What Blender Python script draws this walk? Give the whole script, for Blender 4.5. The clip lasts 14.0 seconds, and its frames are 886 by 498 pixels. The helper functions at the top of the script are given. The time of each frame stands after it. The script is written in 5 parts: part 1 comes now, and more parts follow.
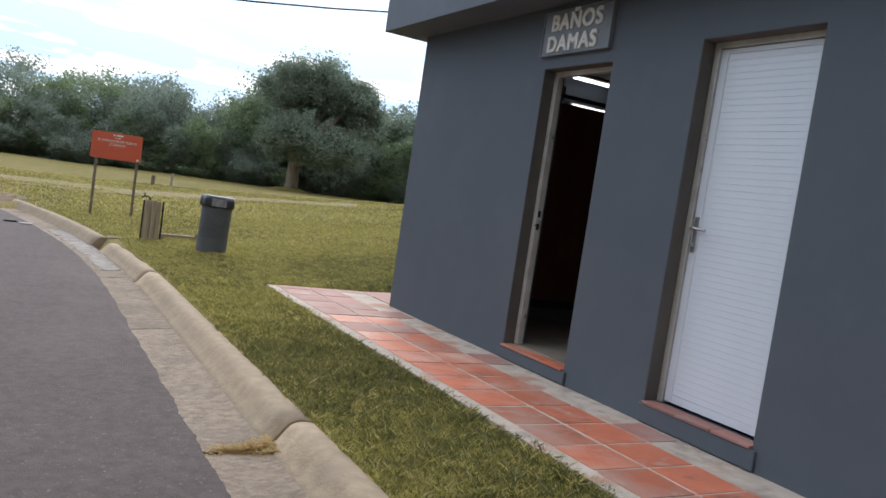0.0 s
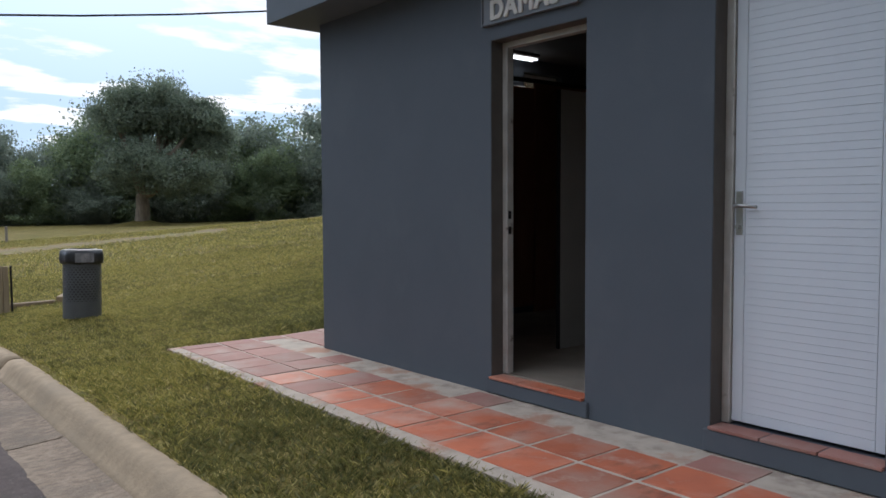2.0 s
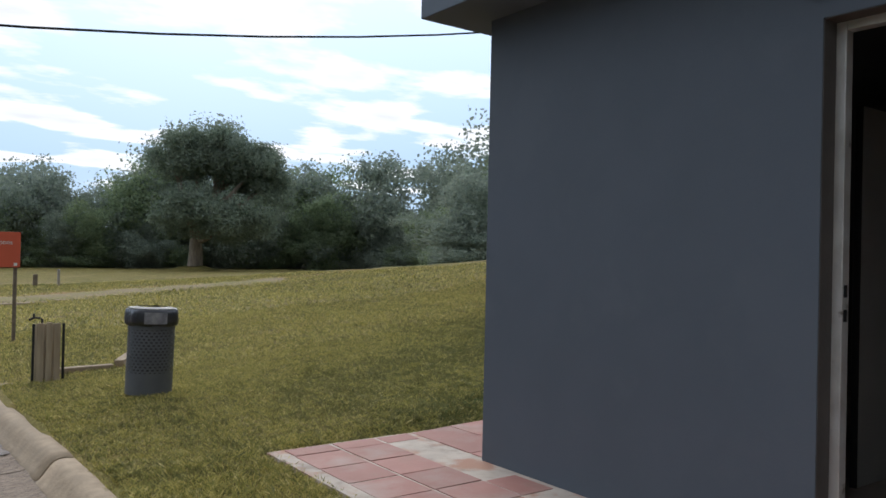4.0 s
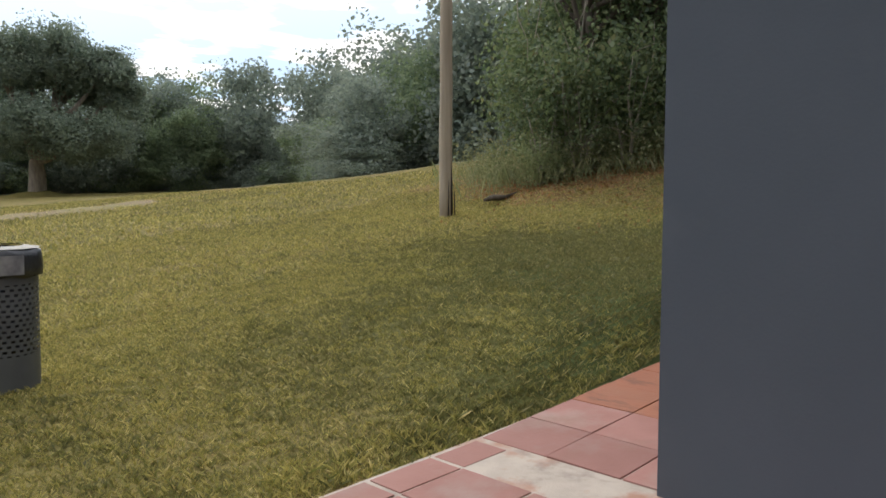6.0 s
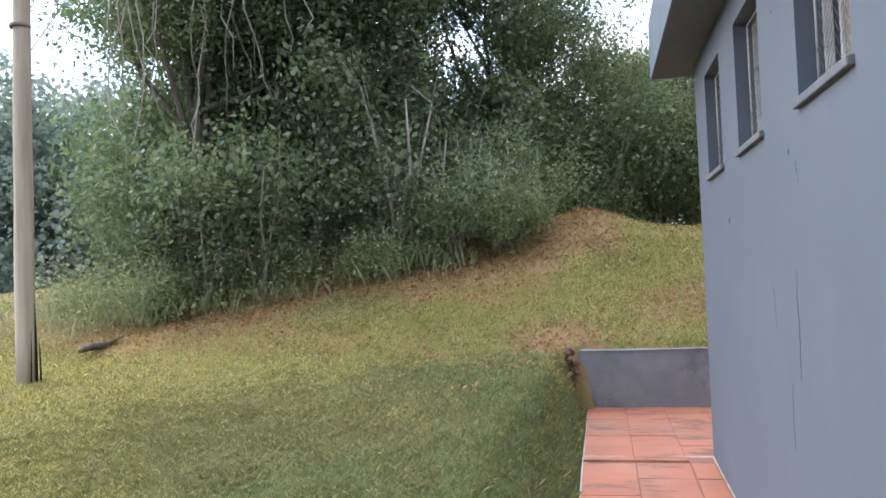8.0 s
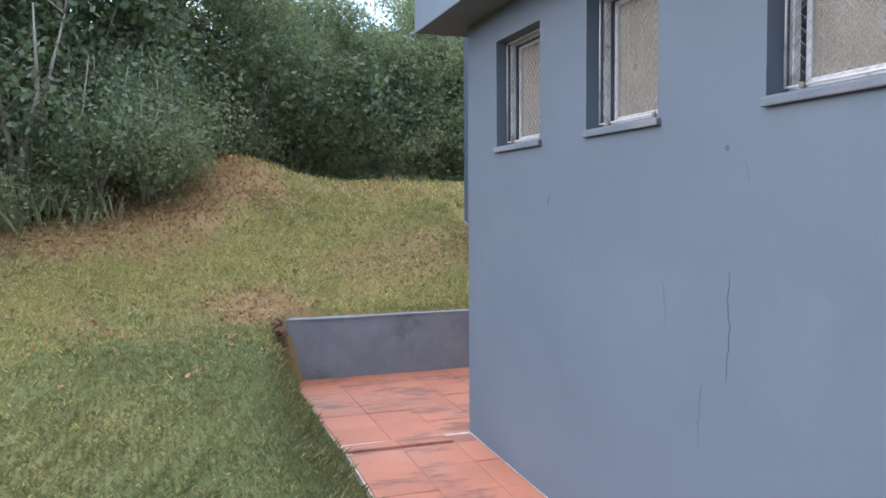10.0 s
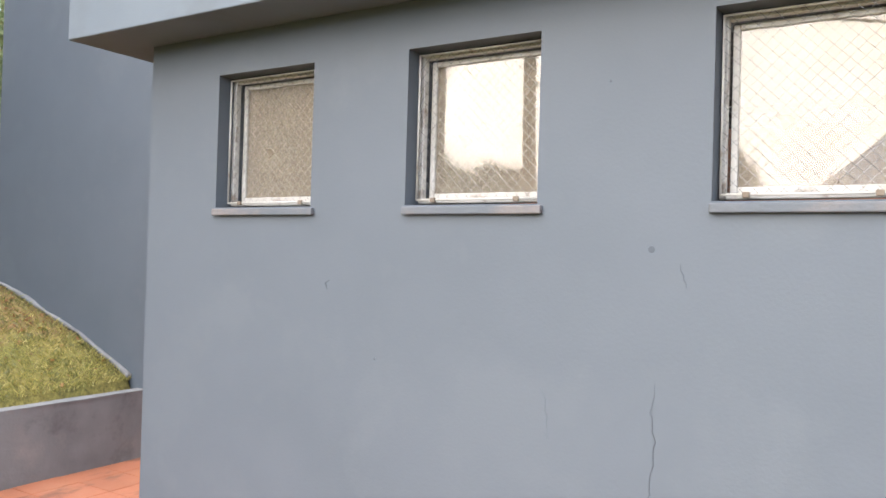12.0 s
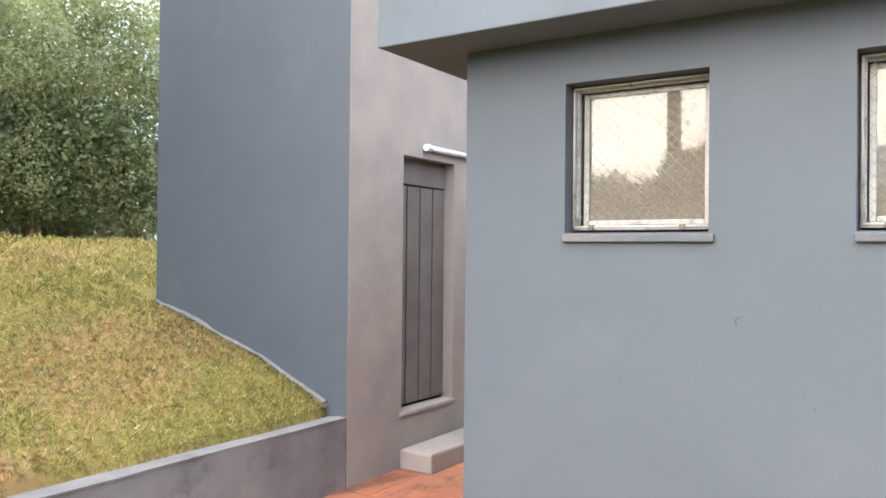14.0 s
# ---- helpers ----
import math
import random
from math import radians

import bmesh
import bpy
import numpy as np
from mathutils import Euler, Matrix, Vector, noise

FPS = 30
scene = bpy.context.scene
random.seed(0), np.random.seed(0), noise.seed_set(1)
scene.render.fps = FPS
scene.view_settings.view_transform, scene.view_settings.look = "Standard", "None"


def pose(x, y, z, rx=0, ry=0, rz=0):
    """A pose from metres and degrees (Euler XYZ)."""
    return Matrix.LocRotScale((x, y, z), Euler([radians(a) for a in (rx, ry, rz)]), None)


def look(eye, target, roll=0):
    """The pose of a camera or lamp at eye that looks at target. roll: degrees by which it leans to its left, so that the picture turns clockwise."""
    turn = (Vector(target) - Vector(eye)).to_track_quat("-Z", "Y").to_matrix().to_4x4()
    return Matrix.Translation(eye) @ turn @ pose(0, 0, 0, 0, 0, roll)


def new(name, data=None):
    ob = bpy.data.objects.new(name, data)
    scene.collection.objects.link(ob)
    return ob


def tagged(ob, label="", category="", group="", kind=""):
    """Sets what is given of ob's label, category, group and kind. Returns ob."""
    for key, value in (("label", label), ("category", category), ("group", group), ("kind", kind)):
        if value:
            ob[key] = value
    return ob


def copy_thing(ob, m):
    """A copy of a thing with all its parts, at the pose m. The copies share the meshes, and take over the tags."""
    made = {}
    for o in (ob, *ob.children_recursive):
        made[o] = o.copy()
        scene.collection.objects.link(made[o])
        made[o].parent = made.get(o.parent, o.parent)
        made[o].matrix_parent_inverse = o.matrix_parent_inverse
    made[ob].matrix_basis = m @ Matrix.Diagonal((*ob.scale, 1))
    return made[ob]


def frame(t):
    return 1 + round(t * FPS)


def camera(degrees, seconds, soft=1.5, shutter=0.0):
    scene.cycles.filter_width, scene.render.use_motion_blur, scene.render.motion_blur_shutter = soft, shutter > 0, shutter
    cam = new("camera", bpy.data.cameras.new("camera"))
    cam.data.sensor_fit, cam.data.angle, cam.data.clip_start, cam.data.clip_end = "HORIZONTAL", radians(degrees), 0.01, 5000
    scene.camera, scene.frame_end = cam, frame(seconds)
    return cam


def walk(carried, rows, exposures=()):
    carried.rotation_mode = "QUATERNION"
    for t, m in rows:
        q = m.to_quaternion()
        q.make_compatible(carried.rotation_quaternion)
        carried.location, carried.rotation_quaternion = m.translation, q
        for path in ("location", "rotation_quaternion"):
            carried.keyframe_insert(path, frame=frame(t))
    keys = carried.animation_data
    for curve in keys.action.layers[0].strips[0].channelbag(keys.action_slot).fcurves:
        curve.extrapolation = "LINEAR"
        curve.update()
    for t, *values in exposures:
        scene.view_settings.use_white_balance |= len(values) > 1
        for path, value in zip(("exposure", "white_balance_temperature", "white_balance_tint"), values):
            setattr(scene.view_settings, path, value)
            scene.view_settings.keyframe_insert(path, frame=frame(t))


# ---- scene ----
cam = camera(59.3, 14.0, soft=1.6)
PATH = [
    (0.0, (0.719, 0.709, 1.168), (1.697, 2.449, 1.036), 8.40),
    (0.5, (0.612, 0.905, 1.198), (1.460, 2.709, 1.037), 6.60),
    (1.0, (0.691, 1.247, 1.183), (1.529, 3.055, 1.021), 6.10),
    (1.5, (0.739, 1.593, 1.154), (1.786, 3.291, 1.003), 5.40),
    (2.0, (0.787, 2.034, 1.214), (2.051, 3.580, 1.100), -0.30),
    (2.5, (0.919, 2.483, 1.266), (2.026, 4.149, 1.247), 0.00),
    (2.7, (0.938, 2.663, 1.255), (1.969, 4.376, 1.254), 1.00),
    (4.8, (1.336, 5.103, 1.248), (2.608, 6.647, 1.263), 0.85),
    (5.0, (1.407, 5.374, 1.226), (2.685, 6.913, 1.229), 0.58),
    (5.5, (1.524, 5.966, 1.174), (2.833, 7.472, 1.038), -0.13),
    (6.0, (1.777, 6.518, 1.113), (3.216, 7.894, 0.921), -0.31),
    (6.5, (2.022, 7.061, 1.130), (3.602, 8.278, 0.982), -0.97),
    (7.0, (2.360, 7.555, 1.172), (4.106, 8.511, 0.975), -2.26),
    (7.2, (2.580, 7.755, 1.225), (4.381, 8.619, 1.132), -2.69),
    (9.3, (3.273, 9.264, 1.498), (5.252, 8.984, 1.425), 0.51),
    (9.5, (3.370, 9.353, 1.509), (5.336, 8.997, 1.421), 0.63),
    (10.0, (3.785, 9.564, 1.588), (5.673, 8.915, 1.478), -0.39),
    (10.5, (4.162, 9.822, 1.643), (5.865, 8.776, 1.559), 0.60),
    (11.0, (4.532, 9.993, 1.657), (6.002, 8.637, 1.628), 0.24),
    (11.5, (4.910, 10.067, 1.706), (6.182, 8.524, 1.707), 0.27),
    (12.0, (5.244, 10.245, 1.735), (6.295, 8.543, 1.756), 1.66),
    (12.5, (5.585, 10.339, 1.759), (6.626, 8.632, 1.771), 1.06),
    (13.0, (5.952, 10.431, 1.794), (7.028, 8.746, 1.811), 1.05),
    (13.5, (6.339, 10.605, 1.844), (7.431, 8.929, 1.851), 1.14),
    (14.0, (6.678, 10.673, 1.839), (7.772, 8.998, 1.853), 0.56),
]
EXPOSURES = [(0.0, 0.6, 6000, 9), (0.6, 0.36, 5900, 9), (1.0, 0.1, 5950, 9), (1.5, 0.24, 5950, 9), (2.5, 0.04, 5850, 9), (5.0, 0.14, 6150, 8), (5.6, 0.0, 6450, 10), (6.0, 0.42, 6400, 10), (6.5, 1.05, 6050, 10), (7.2, 1.28, 5700, 11),
             (9.3, 1.92, 5550, 12), (9.8, 1.7, 5300, 12), (10.5, 1.08, 5300, 12), (11.2, 1.26, 5500, 12), (11.8, 1.95, 6250, 11), (12.5, 2.1, 6500, 11), (14.0, 2.1, 6500, 10)]
walk(cam, [(t, look(eye, target, roll)) for t, eye, target, roll in PATH], EXPOSURES)

# ---- light: a hazy evening, the low sun veiled behind the woods ahead ----
SUN_AZ, SUN_EL = 0.31, radians(22)
world = bpy.data.worlds.new("evening_sky")
scene.world = world
world.use_nodes = True
wt = world.node_tree
wt.nodes.clear()


def wnode(kind, **values):
    n = wt.nodes.new(kind)
    for k, v in values.items():
        n.inputs[k].default_value = v
    return n


sky = wt.nodes.new("ShaderNodeTexSky")
sky.sky_type, sky.sun_disc = "NISHITA", False
sky.sun_elevation, sky.sun_rotation = SUN_EL, SUN_AZ
sky.air_density, sky.dust_density, sky.ozone_density = 1.0, 0.6, 2.5
geo = wt.nodes.new("ShaderNodeTexCoord")
sep = wt.nodes.new("ShaderNodeSeparateXYZ")
wt.links.new(geo.outputs["Generated"], sep.inputs[0])
lift = wt.nodes.new("ShaderNodeMath")
lift.operation = "ADD"
lift.inputs[1].default_value = 0.12
wt.links.new(sep.outputs["Z"], lift.inputs[0])
flat = wt.nodes.new("ShaderNodeCombineXYZ")
for axis in "XY":
    d = wt.nodes.new("ShaderNodeMath")
    d.operation = "DIVIDE"
    wt.links.new(sep.outputs[axis], d.inputs[0])
    wt.links.new(lift.outputs[0], d.inputs[1])
    wt.links.new(d.outputs[0], flat.inputs[axis])
stretch = wt.nodes.new("ShaderNodeMapping")
stretch.inputs["Rotation"].default_value = (0, 0, 0.5)
stretch.inputs["Scale"].default_value = (0.8, 1.1, 1.0)
stretch.inputs["Location"].default_value = (1.7, 0.35, 0.0)
wt.links.new(flat.outputs[0], stretch.inputs[0])
cl = wnode("ShaderNodeTexNoise", Scale=1.9, Detail=6.0, Roughness=0.52, Distortion=0.0)
wt.links.new(stretch.outputs[0], cl.inputs["Vector"])
ramp = wt.nodes.new("ShaderNodeValToRGB")
ramp.color_ramp.elements[0].position, ramp.color_ramp.elements[1].position = 0.49, 0.565
wt.links.new(cl.outputs["Fac"], ramp.inputs[0])
shade = wt.nodes.new("ShaderNodeValToRGB")
shade.color_ramp.elements[0].position, shade.color_ramp.elements[1].position = 0.56, 0.80
shade.color_ramp.elements[0].color = (11.0, 10.6, 10.4, 1)
shade.color_ramp.elements[1].color = (7.6, 7.4, 8.0, 1)
wt.links.new(cl.outputs["Fac"], shade.inputs[0])
veil = wt.nodes.new("ShaderNodeMixRGB")
veil.inputs[0].default_value = 0.93
# thin high haze, brighter overhead as under any veiled sky
zen = wt.nodes.new("ShaderNodeMapRange")
zen.inputs["From Min"].default_value, zen.inputs["From Max"].default_value = 0.10, 0.85
zen.inputs["To Min"].default_value, zen.inputs["To Max"].default_value = 0.0, 1.0
wt.links.new(sep.outputs["Z"], zen.inputs[0])
haze = wt.nodes.new("ShaderNodeMixRGB")
haze.inputs[1].default_value = (5.3, 6.9, 9.1, 1)
haze.inputs[2].default_value = (18.5, 19.5, 21.0, 1)
wt.links.new(zen.outputs[0], haze.inputs[0])
wt.links.new(haze.outputs[0], veil.inputs[2])
wt.links.new(sky.outputs[0], veil.inputs[1])
mixc = wt.nodes.new("ShaderNodeMixRGB")
wt.links.new(ramp.outputs[0], mixc.inputs[0])
wt.links.new(veil.outputs[0], mixc.inputs[1])
wt.links.new(shade.outputs[0], mixc.inputs[2])
# the whole sky falls off away from the veiled sun
toward = wt.nodes.new("ShaderNodeVectorMath")
toward.operation = "DOT_PRODUCT"
toward.inputs[1].default_value = (math.sin(SUN_AZ), math.cos(SUN_AZ), 0.0)
wt.links.new(geo.outputs["Generated"], toward.inputs[0])
fall = wt.nodes.new("ShaderNodeMapRange")
fall.interpolation_type = "SMOOTHSTEP"
fall.inputs["From Min"].default_value, fall.inputs["From Max"].default_value = -0.75, 0.30
wt.links.new(toward.outputs["Value"], fall.inputs[0])
away = wt.nodes.new("ShaderNodeMixRGB")
away.inputs[1].default_value = (0.34, 0.33, 0.315, 1)
away.inputs[2].default_value = (0.98, 0.98, 0.98, 1)
wt.links.new(fall.outputs[0], away.inputs[0])
dim = wt.nodes.new("ShaderNodeMixRGB")
dim.blend_type, dim.inputs[0].default_value = "MULTIPLY", 1.0
wt.links.new(mixc.outputs[0], dim.inputs[1])
wt.links.new(away.outputs[0], dim.inputs[2])
bg = wt.nodes.new("ShaderNodeBackground")
bg.inputs["Strength"].default_value = 0.1
wt.links.new(dim.outputs[0], bg.inputs[0])
wo = wt.nodes.new("ShaderNodeOutputWorld")
wt.links.new(bg.outputs[0], wo.inputs[0])

sun_data = bpy.data.lights.new("sun", "SUN")
sun_data.energy, sun_data.angle, sun_data.color = 1.4, radians(40), (1.0, 0.88, 0.72)
sun = new("sun", sun_data)
sun_dir = Vector((math.sin(SUN_AZ) * math.cos(SUN_EL), math.cos(SUN_AZ) * math.cos(SUN_EL), math.sin(SUN_EL)))
sun.matrix_world = look(sun_dir * 60, (0, 0, 0))


# ---- materials ----
def material(name, base, second=None, scale=6.0, rough=0.85, bump=0.2, bscale=60.0, metal=0.0, third=None, tscale=1.2, tlow=0.52, thigh=0.62,
             random_by="", spread=0.0, spec=0.3, stretch=(1, 1, 1), coords="Object", dist=0.01):
    m = bpy.data.materials.new(name)
    m.use_nodes = True
    t = m.node_tree
    b = t.nodes["Principled BSDF"]
    b.inputs["Roughness"].default_value = rough
    b.inputs["Metallic"].default_value = metal
    b.inputs["Specular IOR Level"].default_value = spec
    co = t.nodes.new("ShaderNodeTexCoord")
    mp = t.nodes.new("ShaderNodeMapping")
    mp.inputs["Scale"].default_value = stretch
    if coords == "World":
        g = t.nodes.new("ShaderNodeNewGeometry")
        t.links.new(g.outputs["Position"], mp.inputs[0])
    else:
        t.links.new(co.outputs[coords], mp.inputs[0])
    n1 = t.nodes.new("ShaderNodeTexNoise")
    n1.inputs["Scale"].default_value, n1.inputs["Detail"].default_value = scale, 6
    t.links.new(mp.outputs[0], n1.inputs["Vector"])
    r1 = t.nodes.new("ShaderNodeValToRGB")
    r1.color_ramp.elements[0].position, r1.color_ramp.elements[1].position = 0.35, 0.65
    r1.color_ramp.elements[0].color = (*base, 1)
    r1.color_ramp.elements[1].color = (*(second or tuple(c * 0.82 for c in base)), 1)
    t.links.new(n1.outputs["Fac"], r1.inputs[0])
    out = r1.outputs[0]
    if third:
        n2 = t.nodes.new("ShaderNodeTexNoise")
        n2.inputs["Scale"].default_value, n2.inputs["Detail"].default_value = tscale, 8
        n2.inputs["Roughness"].default_value = 0.6
        t.links.new(mp.outputs[0], n2.inputs["Vector"])
        r2 = t.nodes.new("ShaderNodeValToRGB")
        r2.color_ramp.elements[0].position, r2.color_ramp.elements[1].position = tlow, thigh
        t.links.new(n2.outputs["Fac"], r2.inputs[0])
        mx = t.nodes.new("ShaderNodeMixRGB")
        t.links.new(r2.outputs[0], mx.inputs[0])
        t.links.new(out, mx.inputs[1])
        mx.inputs[2].default_value = (*third, 1)
        out = mx.outputs[0]
    if random_by:
        if random_by == "object":
            rn = t.nodes.new("ShaderNodeObjectInfo").outputs["Random"]
        else:
            rn = t.nodes.new("ShaderNodeNewGeometry").outputs["Random Per Island"]
        mr = t.nodes.new("ShaderNodeMapRange")
        mr.inputs["To Min"].default_value, mr.inputs["To Max"].default_value = 1 - spread, 1 + spread
        t.links.new(rn, mr.inputs[0])
        hs = t.nodes.new("ShaderNodeHueSaturation")
        t.links.new(mr.outputs[0], hs.inputs["Value"])
        t.links.new(out, hs.inputs["Color"])
        out = hs.outputs[0]
    t.links.new(out, b.inputs["Base Color"])
    if bump:
        n3 = t.nodes.new("ShaderNodeTexNoise")
        n3.inputs["Scale"].default_value, n3.inputs["Detail"].default_value = bscale, 4
        t.links.new(mp.outputs[0], n3.inputs["Vector"])
        bp = t.nodes.new("ShaderNodeBump")
        bp.inputs["Strength"].default_value, bp.inputs["Distance"].default_value = bump, dist
        t.links.new(n3.outputs["Fac"], bp.inputs["Height"])
        t.links.new(bp.outputs[0], b.inputs["Normal"])
    return m


def leaf_material(name, a, c, dry=None):
    m = bpy.data.materials.new(name)
    m.use_nodes = True
    t = m.node_tree
    t.nodes.clear()
    rn = t.nodes.new("ShaderNodeNewGeometry").outputs["Random Per Island"]
    r = t.nodes.new("ShaderNodeValToRGB")
    r.color_ramp.elements[0].color, r.color_ramp.elements[1].color = (*a, 1), (*c, 1)
    if dry:
        e = r.color_ramp.elements.new(0.88)
        e.color = (*c, 1)
        r.color_ramp.elements[2].color = (*dry, 1)
    t.links.new(rn, r.inputs[0])
    d = t.nodes.new("ShaderNodeBsdfDiffuse")
    tr = t.nodes.new("ShaderNodeBsdfTranslucent")
    gl = t.nodes.new("ShaderNodeBsdfGlossy")
    gl.inputs["Roughness"].default_value = 0.45
    gl.inputs["Color"].default_value = (0.5, 0.5, 0.5, 1)
    m1, m2 = t.nodes.new("ShaderNodeMixShader"), t.nodes.new("ShaderNodeMixShader")
    m1.inputs[0].default_value, m2.inputs[0].default_value = 0.52, 0.07
    for s in (d, tr):
        t.links.new(r.outputs[0], s.inputs["Color"])
    t.links.new(d.outputs[0], m1.inputs[1])
    t.links.new(tr.outputs[0], m1.inputs[2])
    t.links.new(m1.outputs[0], m2.inputs[1])
    t.links.new(gl.outputs[0], m2.inputs[2])
    o = t.nodes.new("ShaderNodeOutputMaterial")
    t.links.new(m2.outputs[0], o.inputs[0])
    return m


PAINT = material("blue_grey_masonry_paint", (0.094, 0.107, 0.128), (0.087, 0.100, 0.120), 2.6, 0.72, 0.09, 85, third=(0.098, 0.111, 0.131), tscale=1.3, dist=0.006, coords="World", spec=0.35)
FASCIA = material("paler_blue_grey_fascia_paint", (0.128, 0.150, 0.178), (0.118, 0.139, 0.166), 2.6, 0.7, 0.1, 85, third=(0.112, 0.130, 0.152), tscale=1.6, dist=0.006, coords="World", spec=0.35)
WHITEPAINT = material("worn_white_enamel", (0.46, 0.44, 0.42), (0.36, 0.34, 0.32), 9, 0.45, 0.1, 80, third=(0.20, 0.16, 0.13), tscale=14, tlow=0.57, thigh=0.70, spec=0.5)
SILLPAINT = material("worn_pale_sill_paint", (0.112, 0.118, 0.132), (0.098, 0.108, 0.125), 5, 0.75, 0.3, 60, third=(0.175, 0.15, 0.145), tscale=4, tlow=0.5, thigh=0.66, coords="World")
WIRE = material("galvanised_wire", (0.20, 0.20, 0.20), (0.14, 0.14, 0.14), 20, 0.45, 0, 10, metal=0.6)
ALU = material("white_lacquered_aluminium", (0.70, 0.74, 0.80), (0.66, 0.70, 0.77), 3, 0.38, 0.02, 30, spec=0.5)
FRAMEMETAL = material("grey_aluminium_frame", (0.66, 0.65, 0.62), (0.52, 0.50, 0.47), 7, 0.4, 0.05, 60, metal=0.3, third=(0.22, 0.19, 0.16), tscale=9, tlow=0.62, thigh=0.70)
STEEL = material("brushed_steel", (0.5, 0.5, 0.5), (0.4, 0.4, 0.4), 20, 0.3, 0.05, 80, metal=0.9)
TILE = material("terracotta_tile", (0.50, 0.145, 0.072), (0.41, 0.12, 0.065), 5, 0.62, 0.2, 60, third=(0.46, 0.31, 0.25), tscale=1.7, tlow=0.47, thigh=0.72, random_by="object", spread=0.20, coords="World", spec=0.4)


def stain(m, colour, scale, low, high, most, squash=(1, 1, 1)):
    """Old stains with soft, torn outlines laid over a material's colour."""
    t = m.node_tree
    b = t.nodes["Principled BSDF"]
    old = b.inputs["Base Color"].links[0].from_socket
    g, mp, n, r, mx = [t.nodes.new(k) for k in ("ShaderNodeNewGeometry", "ShaderNodeMapping", "ShaderNodeTexNoise", "ShaderNodeMapRange", "ShaderNodeMixRGB")]
    mp.inputs["Scale"].default_value = squash
    n.inputs["Scale"].default_value, n.inputs["Detail"].default_value, n.inputs["Roughness"].default_value = scale, 9, 0.65
    r.inputs["From Min"].default_value, r.inputs["From Max"].default_value, r.inputs["To Max"].default_value = low, high, most
    t.links.new(g.outputs["Position"], mp.inputs[0])
    t.links.new(mp.outputs[0], n.inputs["Vector"])
    t.links.new(n.outputs["Fac"], r.inputs[0])
    t.links.new(r.outputs[0], mx.inputs[0])
    t.links.new(old, mx.inputs[1])
    mx.inputs[2].default_value = (*colour, 1)
    t.links.new(mx.outputs[0], b.inputs["Base Color"])


stain(TILE, (0.13, 0.062, 0.042), 2.6, 0.56, 0.68, 0.75, (0.8, 1.6, 1))
stain(TILE, (0.50, 0.36, 0.29), 5.0, 0.58, 0.70, 0.6)
PINKTILE = material("faded_pink_tile", (0.36, 0.175, 0.145), (0.32, 0.15, 0.122), 5, 0.7, 0.2, 60, third=(0.37, 0.265, 0.225), tscale=1.8, tlow=0.48, thigh=0.68, random_by="object", spread=0.10, coords="World")
GROUT = material("sandy_cement", (0.53, 0.45, 0.375), (0.43, 0.36, 0.30), 7, 0.9, 0.4, 90, third=(0.42, 0.24, 0.17), tscale=2.5, coords="World")
CONCRETE = material("weathered_kerb_concrete", (0.385, 0.292, 0.198), (0.30, 0.23, 0.158), 14, 0.9, 0.6, 60, third=(0.28, 0.222, 0.16), tscale=1.6, tlow=0.48, thigh=0.72, random_by="object", spread=0.08, coords="World")
GUTTER = material("rough_gutter_concrete", (0.385, 0.298, 0.226), (0.25, 0.192, 0.146), 24, 0.92, 1.0, 60, third=(0.23, 0.188, 0.15), tscale=2.6, tlow=0.50, thigh=0.72, dist=0.03, stretch=(0.8, 1.25, 1), random_by="object", spread=0.08, coords="World")
ASPHALT = material("fine_purple_grey_asphalt", (0.108, 0.081, 0.077), (0.078, 0.060, 0.058), 16, 0.86, 1.0, 120, third=(0.21, 0.17, 0.155), tscale=45, tlow=0.60, thigh=0.70, coords="World")
RETAIN = material("grey_painted_cement", (0.195, 0.19, 0.192), (0.15, 0.147, 0.15), 4, 0.85, 0.5, 40, third=(0.26, 0.235, 0.225), tscale=2, tlow=0.55, thigh=0.75, coords="World")
# paler, warmer than the north face to stand for sunlight; doorstep grey-brown too
WARMGREY = material("sunlit_tone_grey_render", (0.36, 0.315, 0.29), (0.31, 0.27, 0.255), 3, 0.85, 0.4, 60, third=(0.26, 0.245, 0.245), tscale=1.3, tlow=0.5, thigh=0.7, coords="World")
stain(RETAIN, (0.085, 0.08, 0.08), 3.2, 0.56, 0.70, 0.6)
CAP = material("pale_mortar_edge", (0.36, 0.33, 0.31), (0.29, 0.26, 0.25), 8, 0.9, 0.5, 70, coords="World")
BARK = material("grey_brown_bark", (0.17, 0.14, 0.11), (0.09, 0.075, 0.06), 9, 0.95, 0.9, 30, stretch=(1, 1, 0.25), dist=0.02)
PALEBARK = material("pale_lichened_bark", (0.36, 0.32, 0.26), (0.22, 0.19, 0.15), 12, 0.95, 0.7, 40, stretch=(1, 1, 0.3))
POLEWOOD = material("weathered_pole_timber", (0.45, 0.375, 0.29), (0.33, 0.27, 0.205), 14, 0.9, 0.8, 40, stretch=(1, 1, 0.06), third=(0.12, 0.09, 0.07), tscale=5, tlow=0.6, thigh=0.66)
STUMPWOOD = material("split_grey_timber", (0.46, 0.38, 0.27), (0.30, 0.235, 0.16), 12, 0.9, 0.8, 40, stretch=(1, 1, 0.12))
BINMETAL = material("grey_perforated_steel", (0.15, 0.155, 0.165), (0.125, 0.13, 0.14), 6, 0.45, 0.05, 50, metal=0.35)
BLACK = material("black_paint", (0.02, 0.02, 0.022), None, 5, 0.6, 0, 10)
PLASTIC = material("black_bin_liner", (0.022, 0.023, 0.028), (0.035, 0.035, 0.042), 7, 0.3, 0.5, 18, dist=0.02, spec=0.6)
